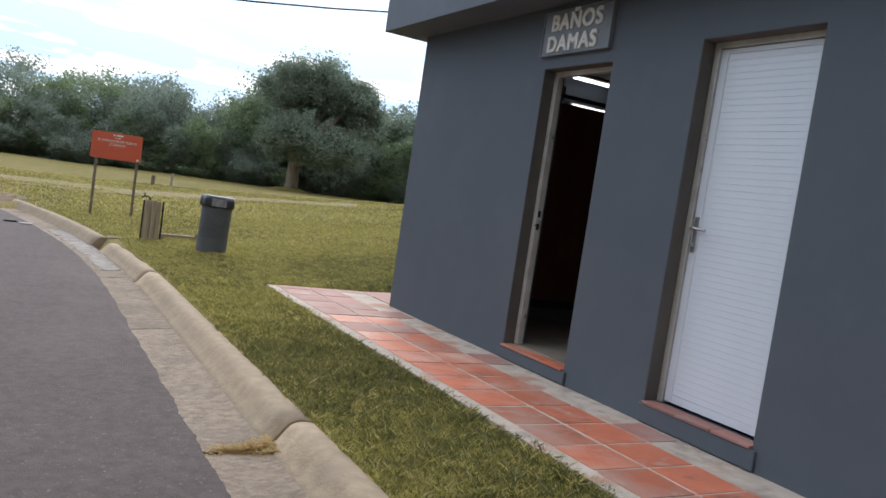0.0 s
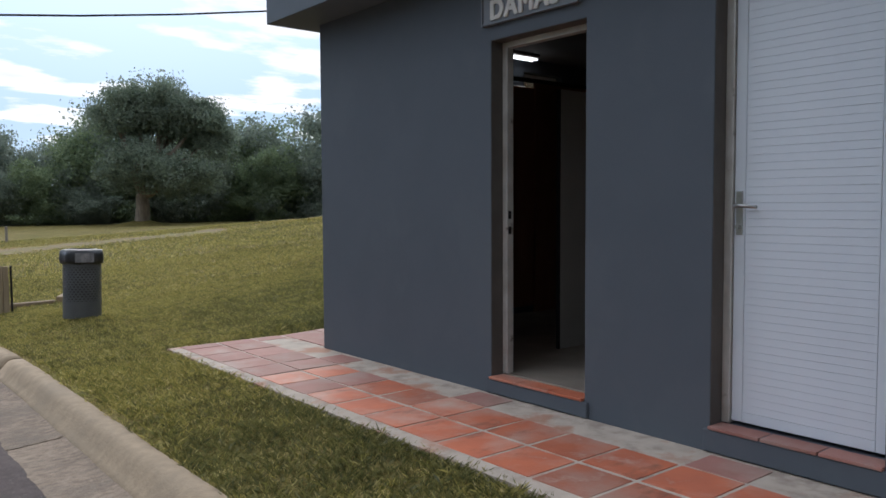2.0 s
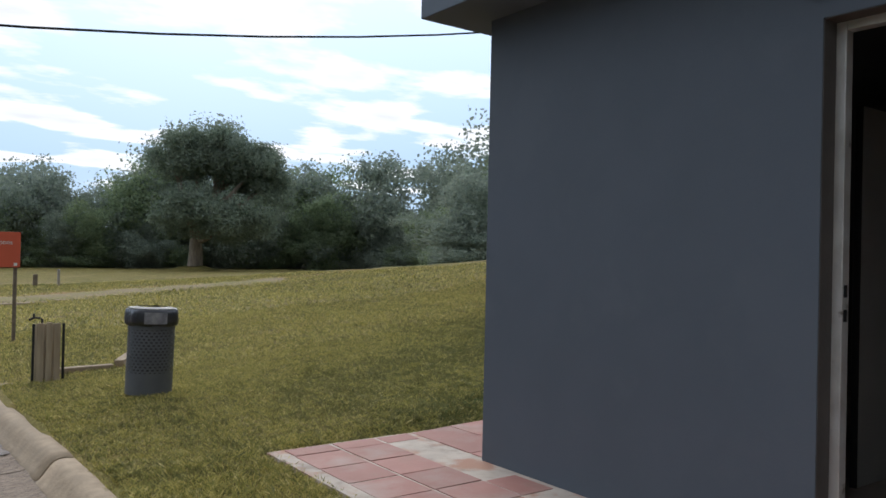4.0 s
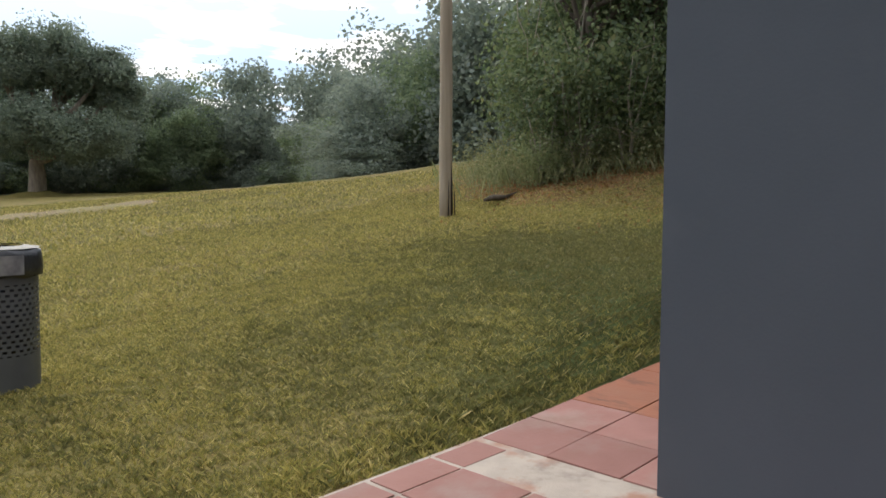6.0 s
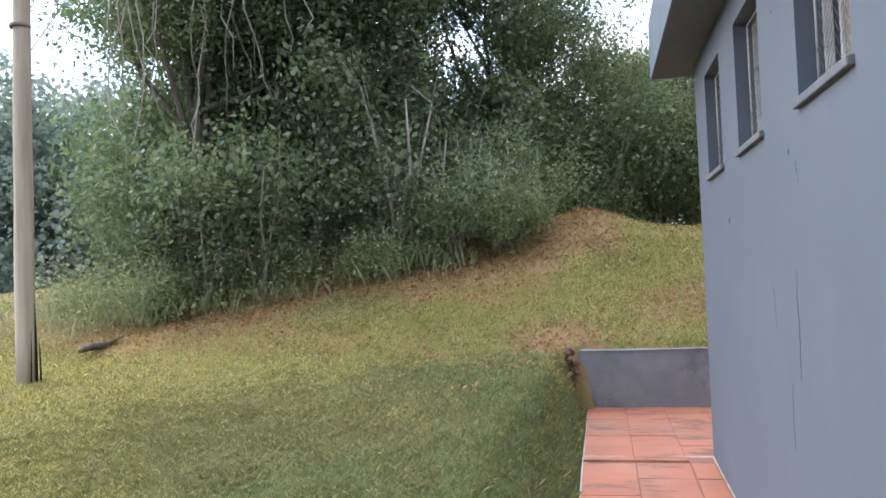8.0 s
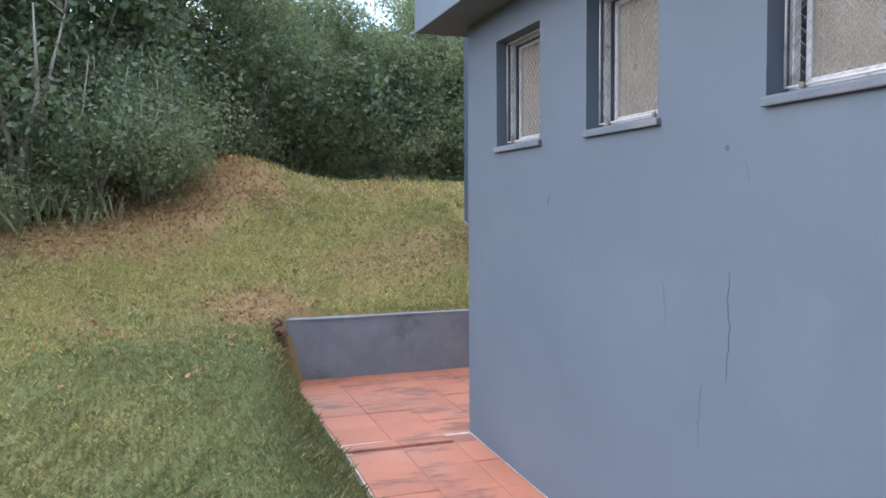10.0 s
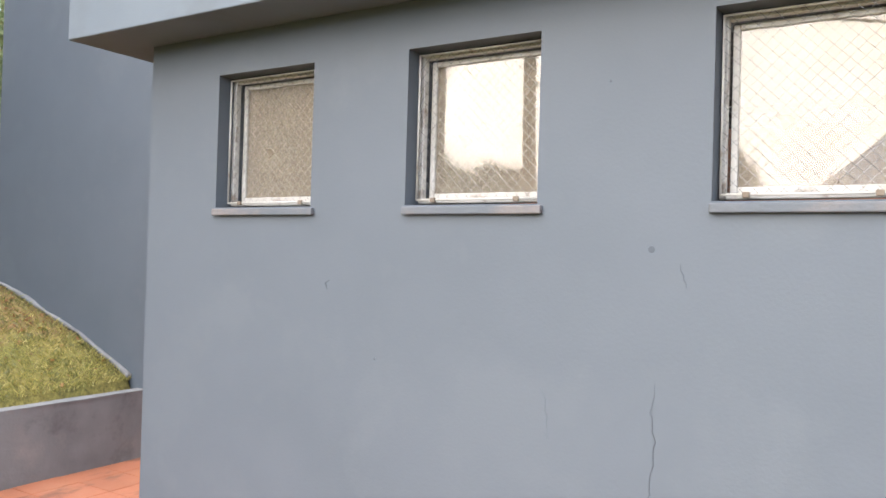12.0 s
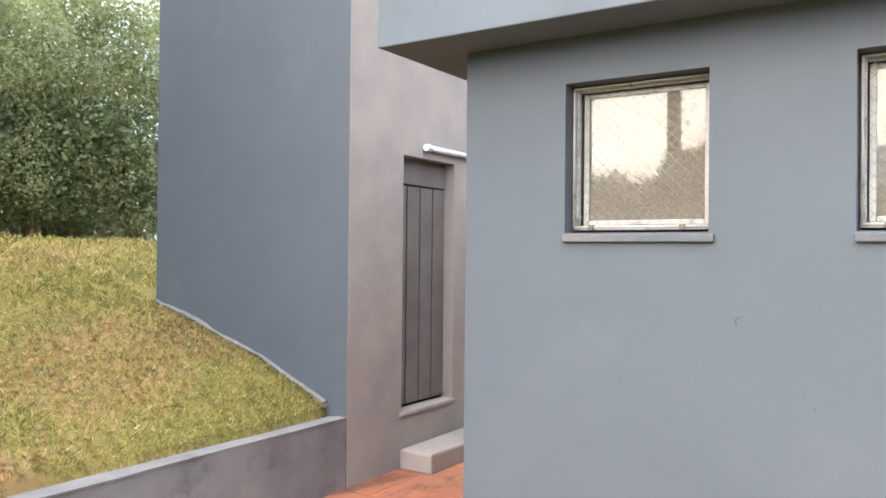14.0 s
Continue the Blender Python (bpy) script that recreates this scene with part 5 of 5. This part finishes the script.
# the broad tree that stands alone on the far lawn
TREEBARK = material("grey_tree_bark", (0.30, 0.25, 0.20), (0.19, 0.155, 0.125), 9, 0.95, 0.9, 30, stretch=(1, 1, 0.25), dist=0.02)
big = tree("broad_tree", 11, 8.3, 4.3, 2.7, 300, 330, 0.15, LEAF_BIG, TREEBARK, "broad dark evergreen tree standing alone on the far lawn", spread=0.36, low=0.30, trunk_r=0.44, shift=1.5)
place(big, [(14.6, 44.3, 0.1, 1.0)])
bm = bmesh.new()
bmesh.ops.create_uvsphere(bm, u_segments=28, v_segments=12, radius=1.0)
for v in bm.verts:
    v.co = Vector((v.co.x * 1.7, v.co.y * 1.7, max(-0.1, 0.34 * v.co.z ** 3 if v.co.z > 0 else -0.1)))
part("root_mound", roughen(bm, 0.06, 2.0), LAWN, big, "earth heaped round the roots")

# far woods, with unseen shading rows: a joined mass of trees that nobody could count
def far_woods():
    rng = np.random.default_rng(5)
    protos = []
    for k in range(5):
        lobes = []
        for j in range(10):
            a, rr = rng.uniform(0, 6.28), rng.uniform(0, 2.3)
            lobes.append((rr * math.cos(a), rr * math.sin(a), rng.uniform(0.3, 5.6), rng.uniform(0.9, 1.7), rng.uniform(0.9, 1.7), rng.uniform(0.6, 1.1), 10))
        pts, face = crown_points(rng, lobes, 118, 0.34)
        pts[:, 2] = np.maximum(pts[:, 2], 0.1)
        protos.append(leaf_arrays(pts, 0.165, 0.125, rng, 0.2, face))
    def thin(v, share):
        # trees that stand behind others carry fewer leaves
        q = v.reshape(-1, 12)
        return q[rng.uniform(size=len(q)) < share].reshape(-1, 3)

    out = ([], [])
    spots = []
    # round the unseen side of the road, then along the far side of the lawn, bending in towards the slope
    line = [(0, -30), (-13, -20), (-15, 0), (-15, 18), (-18, 38), (-12, 57), (-4, 55), (6, 52), (14, 50), (22, 49), (27, 44), (25, 36), (21.5, 30), (18.0, 25.5)]
    for (ax, ay), (bx, by) in zip(line, line[1:]):
        l = math.hypot(bx - ax, by - ay)
        # rows west of the road: added out of view to shade the front wall
        hidden = ax < -12.5
        for row in range(1, 2) if hidden else range(3):
            gap = 3.4 if hidden else (1.9 if row == 0 else 2.6)
            for i in range(int(l / gap) + 1):
                t = (i + rng.uniform(-0.3, 0.3)) / (l / gap)
                nx, ny = -(by - ay) / l, (bx - ax) / l
                o = row * 2.8 + rng.uniform(-0.7, 0.7) + (0.0 if row else 0.4)
                spots.append((ax + (bx - ax) * t + nx * o, ay + (by - ay) * t + ny * o, row))
    # behind the slope woods, so that no gap shows through them
    for (ax, ay), (bx, by) in (((25.5, 30), (28, 20)), ((28, 20), (30, 8)), ((30, 8), (29, -8))):
        for row in (0, 1):
            for i in range(6):
                t = (i + rng.uniform(-0.2, 0.2)) / 6
                spots.append((ax + (bx - ax) * t + row * 1.5, ay + (by - ay) * t, 1 if row else 0))
    for x, y, row in spots:
        unseen = x < -9.5 and y < 30
        slope = x > 25 and y < 31 or y < 0
        v = thin(protos[rng.integers(0, 5)], 0.22 if unseen else (0.3 if slope else (0.75, 0.68, 0.55)[row]))
        a, s = rng.uniform(0, 6.28), rng.uniform(0.80, 1.10) * (0.62 if row == 0 else (1.0 if row == 1 else 1.12))
        # the unseen western trees are nearly doubled in height to darken that wall more
        near = (1.9 if x < -10.5 and y < 30 else 1.0) if x < 16 else (1.26 if y > 40 else 1.05)
        c, n = math.cos(a), math.sin(a)
        w = np.stack([(v[:, 0] * c - v[:, 1] * n) * s * near, (v[:, 0] * n + v[:, 1] * c) * s * near, v[:, 2] * s * near * (1.0 if y > 40 else (0.93 if y > 16 else 0.76))], axis=1) + np.array([x, y, ground_z(x, y)])
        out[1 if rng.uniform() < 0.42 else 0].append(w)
        if row < 2:
            # low scrub along the foot of the trees
            q = thin(protos[rng.integers(0, 5)], 0.05 if unseen else (0.2 if slope else 0.62))
            out[1 if rng.uniform() < 0.3 else 0].append(np.stack([q[:, 0] * 0.62, q[:, 1] * 0.62, q[:, 2] * 0.30], axis=1) + np.array([x + rng.uniform(-0.8, 0.8), y + rng.uniform(-0.8, 0.8), ground_z(x, y)]))
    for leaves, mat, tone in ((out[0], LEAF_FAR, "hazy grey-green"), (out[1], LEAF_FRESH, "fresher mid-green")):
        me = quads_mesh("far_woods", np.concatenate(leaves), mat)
        tagged(new("far_woods", me), "dense " + tone + " low woodland closing the lawn, plus unseen shading rows", "woodland", kind="stuff")


far_woods()

# near woods along the top of the slope
NEAR = "dense dark-green woodland tree with vines at the edge of the slope"
t1 = tree("woodland_tree", 21, 7.0, 2.6, 2.4, 105, 270, 0.09, LEAF_NEAR, BARK, NEAR, group="slope woods", spread=0.27, low=0.10, trunk_r=0.12)
t2 = tree("woodland_tree", 22, 8.0, 2.8, 2.8, 105, 270, 0.095, LEAF_NEAR, BARK, NEAR, group="slope woods", spread=0.30, low=0.12, trunk_r=0.13)
t3 = tree("woodland_tree", 23, 6.0, 2.3, 1.8, 105, 250, 0.085, LEAF_LIME, PALEBARK, "yellow-green slender woodland tree catching the evening light", group="slope woods", spread=0.26, low=0.08, trunk_r=0.08)
place(t1, [(17.0, 15.0, 0.3, 0.95), (14.6, 14.6, 1.9, 1.02), (17.4, 12.3, 3.1, 1.05), (15.6, 14.4, 4.4, 1.0), (18.9, 10.4, 5.2, 0.95), (15.6, 13.6, 2.2, 1.0)], pull=0.9)
place(t2, [(19.6, 15.8, 0.9, 1.0), (17.2, 15.2, 2.6, 0.95), (17.0, 14.4, 4.0, 1.0), (19.4, 12.6, 0.2, 1.05), (21.4, 9.5, 1.4, 0.9), (19.5, 17.5, 5.0, 0.9), (21.5, 14.5, 3.3, 1.0)], pull=0.9)
place(t3, [(19.6, 8.0, 0.0, 0.78), (20.6, 6.2, 1.2, 0.72), (21.0, 4.0, 2.3, 0.85), (21.6, 1.5, 3.5, 1.02), (22.8, 7.4, 4.2, 0.76), (23.4, 4.9, 5.5, 0.72), (24.0, 2.2, 0.7, 1.15), (22.0, -1.5, 2.9, 1.0), (18.3, 9.5, 2.0, 0.8)])
b1 = bush(31, 1.2, 1.9, 4800, 0.07, LEAF_NEAR, "tangled dark-green undergrowth at the foot of the woods", "woodland undergrowth")
b2 = bush(32, 1.0, 1.4, 4200, 0.06, LEAF_LIME, "pale yellow-green shrub at the foot of the woods", "woodland undergrowth")
place(b1, [(13.7, 14.6, 0, 1.0), (13.3, 14.3, 1, 1.05), (14.7, 13.1, 2, 1.1), (16.1, 11.7, 3, 1.1), (16.9, 10.6, 4, 1.0), (14.3, 14.8, 5, 1.2), (14.2, 14.4, 2.5, 1.5), (15.8, 12.9, 0.7, 1.5), (17.5, 11.4, 1.8, 1.4), (15.4, 15.4, 3.3, 1.2), (20.0, 7.2, 0.3, 1.0), (20.6, 5.0, 1.3, 1.1), (21.0, 2.8, 2.3, 1.1), (21.0, 0.4, 4.3, 1.1), (16.9, 15.8, 0.9, 1.7), (16.4, 15.4, 3.8, 1.7), (18.8, 12.8, 5.8, 1.6), (15.0, 10.7, 2.2, 0.9), (19.2, 8.3, 1.1, 1.5), (20.9, 6.4, 2.1, 1.9), (21.6, 4.2, 3.1, 1.9), (22.0, 2.0, 4.1, 1.9), (21.8, 0.0, 5.1, 1.9), (19.8, 10.4, 0.6, 1.8), (23.0, 5.6, 0.1, 2.3), (23.5, 3.0, 1.9, 2.3), (23.4, 0.6, 2.9, 2.3), (20.4, 12.2, 3.9, 2.2), (22.4, 8.6, 4.9, 2.3), (18.0, 16.0, 2.7, 2.2), (19.0, 15.0, 0.9, 2.3)], pull=0.9)
place(b2, [(15.5, 11.9, 0, 0.9), (17.3, 9.7, 1, 1.0), (14.6, 15.0, 2, 0.9), (12.7, 14.5, 3, 0.7), (18.6, 9.0, 4, 0.8), (20.3, 6.1, 5, 0.9), (20.9, 3.7, 0.5, 0.8), (13.8, 13.4, 1.6, 0.6), (20.9, 1.4, 4.1, 0.9), (16.2, 9.9, 3.0, 0.75), (14.3, 11.6, 5.0, 0.6), (15.4, 10.1, 2.4, 0.95), (16.3, 10.9, 0.8, 1.3)], pull=0.9)


def sapling(m):
    rng = np.random.default_rng(77)
    thing = empty("pale_sapling", m, "slender pale multi-stemmed sapling before the dark woods", "sapling", "saplings at the wood edge")
    tips = []
    for k in range(4):
        a = 1.2 + k * 1.25
        e = Vector((0.55 * math.cos(a), 0.55 * math.sin(a), rng.uniform(2.2, 3.0)))
        bm = bmesh.new()
        pts = [Vector((0.09 * math.cos(a), 0.09 * math.sin(a), -0.15)), e * 0.3 + Vector(rng.normal(size=3) * 0.05), e * 0.62 + Vector(rng.normal(size=3) * 0.09), e]
        tube(bm, pts, [0.045, 0.036, 0.026, 0.01], 7)
        for _ in range(4):
            s = pts[rng.integers(1, 4)]
            q = s + Vector((rng.normal() * 0.5, rng.normal() * 0.5, rng.uniform(0.1, 0.6)))
            tube(bm, [s, s.lerp(q, 0.5) + Vector((0, 0, 0.06)), q], [0.014, 0.009, 0.003], 5)
            tips.append(q)
        part("stem", bm, PALEBARK, thing)
    pts = np.concatenate([np.array(t) + rng.normal(size=(45, 3)) * 0.20 for t in tips])
    ob = new("foliage", quads_mesh("foliage", leaf_arrays(pts, 0.10, 0.06, rng), LEAF_NEAR))
    ob.parent = thing
    return thing


first_sapling = sapling(pose(13.75, 11.25, ground_z(13.75, 11.25)))
for x, y, turn, k in ((12.0, 13.35, 1.1, 0.52), (12.35, 12.75, 2.7, 0.6), (11.75, 13.9, 4.0, 0.5), (14.35, 9.75, 5.1, 0.6)):
    copy_thing(first_sapling, pose(x, y, ground_z(x, y), 0, 0, math.degrees(turn)) @ Matrix.Scale(k, 4))

# bare hanging vines in front of the dark woods
def vines():
    rng = np.random.default_rng(78)
    for i, (x, y) in enumerate(((11.9, 13.6), (12.3, 13.3), (11.6, 14.0), (12.7, 13.1), (13.3, 12.6))):
        bm = bmesh.new()
        z = ground_z(x, y)
        for _ in range(4):
            p = Vector((x + rng.normal() * 0.25, y + rng.normal() * 0.25, z + rng.uniform(4.4, 5.6)))
            pts = [p.copy()]
            for _ in range(7):
                p = p + Vector((rng.normal() * 0.13, rng.normal() * 0.13, -rng.uniform(0.25, 0.45)))
                pts.append(p.copy())
            tube(bm, pts, [0.018 - 0.0018 * j for j in range(8)], 5)
        tagged(part("hanging_vine", bm, PALEBARK), "pale leafless vine hanging before the dark woods", "vine", "hanging vines")


vines()

# a leaning dark trunk in the near woods
bm = bmesh.new()
tube(bm, [(17.6, 10.4, 1.5), (17.3, 10.6, 2.6), (16.9, 11.0, 3.8), (16.2, 11.6, 5.2), (15.3, 12.2, 6.6)], [0.22, 0.19, 0.16, 0.13, 0.09], 9)
tube(bm, [(17.0, 10.9, 3.5), (17.3, 11.2, 4.6), (17.2, 11.5, 5.6)], [0.1, 0.07, 0.04], 7)
tagged(part("leaning_trunk", roughen(bm, 0.03, 2.5), BARK), "dark leaning bare trunk rising out of the undergrowth", "tree trunk")

# tall weeds along the foot of the woods
def blades(pts, height, width, rng, lean=0.35):
    n = len(pts)
    a = rng.uniform(0, 2 * np.pi, n)
    h = height * rng.uniform(0.45, 1.25, n)
    side = np.stack([np.cos(a), np.sin(a), np.zeros(n)], axis=1) * (width * rng.uniform(0.6, 1.3, n))[:, None]
    tip = np.stack([rng.normal(size=n) * lean * h, rng.normal(size=n) * lean * h, h], axis=1)
    mid = tip * np.array([0.35, 0.35, 0.55])
    return np.stack([pts - side, pts + side, pts + mid + side * 0.7, pts + tip], axis=1).reshape(-1, 4, 3).reshape(-1, 3)


def weeds():
    rng = np.random.default_rng(9)
    spots = []
    for (ax, ay), (bx, by) in zip(WOOD_EDGE[1:4], WOOD_EDGE[2:5]):
        l = math.hypot(bx - ax, by - ay)
        for _ in range(int(l * 42)):
            t, o = rng.uniform(), rng.normal() * 0.35 + 0.15
            nx, ny = (by - ay) / l, -(bx - ax) / l
            spots.append((ax + (bx - ax) * t - nx * o, ay + (by - ay) * t - ny * o))
    out = []
    for x, y in spots:
        k = 9
        p = np.stack([x + rng.normal(size=k) * 0.2, y + rng.normal(size=k) * 0.2, np.full(k, ground_z(x, y) - 0.02)], axis=1)
        out.append(blades(p, rng.uniform(0.12, 0.42), 0.0022, rng, 0.22))
        q = np.stack([x + rng.normal(size=44) * 0.15, y + rng.normal(size=44) * 0.15, ground_z(x, y) + rng.uniform(0.03, 0.7, 44) * rng.uniform(0.5, 1.2)], axis=1)
        out.append(leaf_arrays(q, 0.05, 0.026, rng))
    me = quads_mesh("tall_weeds", np.concatenate(out), WEED)
    tagged(new("tall_weeds", me), "tall pale-green weeds along the foot of the woods", "weeds", kind="stuff")


weeds()


def lawn_blades():
    rng = np.random.default_rng(4)
    def scatter(x0, x1, y0, y1, per, keep):
        n = int((x1 - x0) * (y1 - y0) * per)
        xy = np.stack([rng.uniform(x0, x1, n), rng.uniform(y0, y1, n)], axis=1)
        return [(x, y) for x, y in xy if keep(x, y)]
    free = lambda x, y: x > kerb_x(y) + 0.01 and not (x > 3.12 and y < 8.64) and math.hypot(x - 3.03, y - 10.87) > 0.2
    groups = (
        ("verge_grass", scatter(2.2, 3.14, 0.5, 8.8, 9000, free), 0.038, 0.0034, GRASS, "mown grass strip between kerb and pavement"),
        ("lawn_grass", scatter(2.1, 8.5, 8.68, 12.5, 11500, free), 0.027, 0.0028, GRASS, "short mown grass of the lawn"),
        ("lawn_grass", scatter(1.0, 12.0, 12.5, 17.0, 3000, free), 0.034, 0.005, GRASS, "short mown grass on the slope"),
        ("bank_grass", scatter(8.5, 13.0, 8.6, 12.5, 6500, free), 0.030, 0.0034, GRASS, "short mown grass on the bank"),
        ("bank_grass", scatter(12.0, 14.6, 12.5, 17.0, 1300, free), 0.045, 0.006, GRASS, "thin grass under the edge of the woods"),
        ("bank_grass", scatter(10.58, 14.5, 6.26, 8.64, 6000, lambda x, y: x > 12.64 or y > 6.27), 0.034, 0.0036, GRASS, "short mown grass behind the retaining wall"),
        ("far_grass", scatter(-1.0, 14.0, 17.0, 31.0, 420, free), 0.05, 0.011, GRASS, "tufty grass of the far lawn"),
        ("hill_grass", scatter(13.0, 18.0, 4.0, 12.0, 700, lambda x, y: x > 13.0), 0.06, 0.009, GRASS, "rough grass on the crest of the bank"),
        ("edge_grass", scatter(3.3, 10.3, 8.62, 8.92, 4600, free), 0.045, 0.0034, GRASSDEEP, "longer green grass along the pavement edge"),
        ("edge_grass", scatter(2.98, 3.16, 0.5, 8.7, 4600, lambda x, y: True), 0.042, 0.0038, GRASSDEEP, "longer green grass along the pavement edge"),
    )
    for name, xy, h, w, mat, label in groups:
        if "bank" in name or "hill" in name or "far" in name or "slope" in label:
            xy = [(x, y) for x, y in xy if rng.uniform() > 0.85 * litter_at(x, y)]
        # blades gather in small tufts
        cell = 0.032 if h < 0.045 else 0.055
        xy = [(x + 0.55 * (cell * (round(x / cell) + 0.4 * math.sin(37.1 * round(x / cell) + 11.3 * round(y / cell))) - x), y + 0.55 * (cell * (round(y / cell) + 0.4 * math.sin(23.7 * round(y / cell) + 5.9 * round(x / cell))) - y)) for x, y in xy]
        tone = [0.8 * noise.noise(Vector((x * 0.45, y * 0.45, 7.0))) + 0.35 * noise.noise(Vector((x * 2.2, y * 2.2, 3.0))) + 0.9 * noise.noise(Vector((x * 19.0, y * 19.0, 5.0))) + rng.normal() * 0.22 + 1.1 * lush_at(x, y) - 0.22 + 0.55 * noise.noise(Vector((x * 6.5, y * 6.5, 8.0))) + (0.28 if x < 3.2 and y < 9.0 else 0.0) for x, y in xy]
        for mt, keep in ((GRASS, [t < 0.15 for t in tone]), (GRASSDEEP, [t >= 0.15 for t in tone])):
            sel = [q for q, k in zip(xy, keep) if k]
            if not sel:
                continue
            p = np.array([(x, y, (sheet_z(x, y) if not (x > 3.05 and y < 8.64) or x > 10.5 else -0.03) - 0.004) for x, y in sel])
            patchy = np.array([0.95 + 0.25 * noise.noise(Vector((x * 3.1, y * 3.1, 7.0))) + 0.45 * noise.noise(Vector((x * 17.0, y * 17.0, 2.0))) for x, y in sel])
            v = blades(p, h, w, rng, 0.6).reshape(-1, 4, 3)
            base = p[:, None, :]
            v = base + (v - base) * np.maximum(0.35, patchy)[:, None, None]
            me = quads_mesh(name, v.reshape(-1, 3), mt)
            tagged(new(name, me), ("yellowed " if mt is GRASS else "green ") + label, "grass", kind="stuff")


lawn_blades()


def dead_leaves():
    """Fallen leaves lying thick under the edge of the woods and scattered down the bank."""
    rng = np.random.default_rng(61)
    pts = []
    while len(pts) < 13000:
        x, y = rng.uniform(8.6, 17.5), rng.uniform(6.3, 15.0)
        if (x > 10.6 or y > 8.75) and not (x < 12.66 and y < 6.28) and rng.uniform() < 0.02 + 1.1 * litter_at(x, y) ** 1.7:
            pts.append((x, y, sheet_z(x, y) + 0.012 + 0.012 * rng.uniform()))
    p = np.array(pts)
    up = np.tile(np.array([[0.0, 0.0, 1.6]]), (len(p), 1))
    me = quads_mesh("fallen_leaves", leaf_arrays(p, 0.046, 0.030, rng, 0.0, up), DEADLEAF)
    tagged(new("fallen_leaves", me), "dry orange-brown fallen leaves strewn over the bank", "fallen leaves", kind="stuff")


DEADLEAF = leaf_material("dry_fallen_leaves", (0.27, 0.125, 0.046), (0.46, 0.255, 0.105), (0.32, 0.22, 0.13))
dead_leaves()

# ---- terracotta tiles of the pavement, one by one ----
def tile_mesh(sx, sy, mat):
    bm = boxes(((-sx / 2, -sy / 2, -0.016), (sx / 2, sy / 2, 0.0)), bevel=0.0025)
    me = bpy.data.meshes.new("tile")
    bm.to_mesh(me)
    bm.free()
    me.materials.append(mat)
    return me


random.seed(12)
SHAPES = {}


def lay(x, y, sx, sy, mat):
    key = (round(sx, 3), round(sy, 3), mat.name)
    if key not in SHAPES:
        SHAPES[key] = tile_mesh(sx, sy, mat)
    o = new("tile", SHAPES[key])
    o.parent = pavement
    o.location = (x, y, pave_z(x) + random.uniform(-0.002, 0.002) - 0.001)
    o.rotation_euler = (random.uniform(-0.006, 0.006), random.uniform(-0.006, 0.006) - math.atan2(pave_z(x + 0.1) - pave_z(x - 0.1), 0.2), random.uniform(-0.008, 0.008))


P = 0.335
y = -1.6
while y < 8.3:
    faded = y + random.uniform(-0.7, 0.7) > 6.5
    for x in (3.395, 3.735):
        lay(x, y + P / 2, P - (0.012 if faded else 0.022), P - (0.012 if faded else 0.022), PINKTILE if faded else TILE)
    if (int(y / P) * 7) % 5 == 2:
        lay(4.02, y + P / 2, 0.22, P - 0.022, PINKTILE)
    y += P
for x in (3.395, 3.735, 4.04):
    lay(x, y + (8.622 - y) / 2, P - 0.022 if x < 4 else 0.25, 8.612 - y, PINKTILE)
x = 4.22
while x < 8.2:
    for yy in (8.465, 8.128):
        lay(x + P / 2, yy, P - 0.004, P - 0.004, COURTTILE if x > 4.8 else PINKTILE)
    lay(x + P / 2, 7.882, P - 0.004, 0.14, COURTTILE if x > 4.8 else PINKTILE)
    x += P
for yy in (8.465, 8.128):
    lay(8.362, yy, 0.185, P - 0.004, COURTTILE)
x = 8.49
while x < 10.2:
    yy = 8.465
    while yy > 4.6:
        lay(x + P / 2, yy, P - 0.004, P - 0.004, COURTTILE)
        yy -= P
    x += P
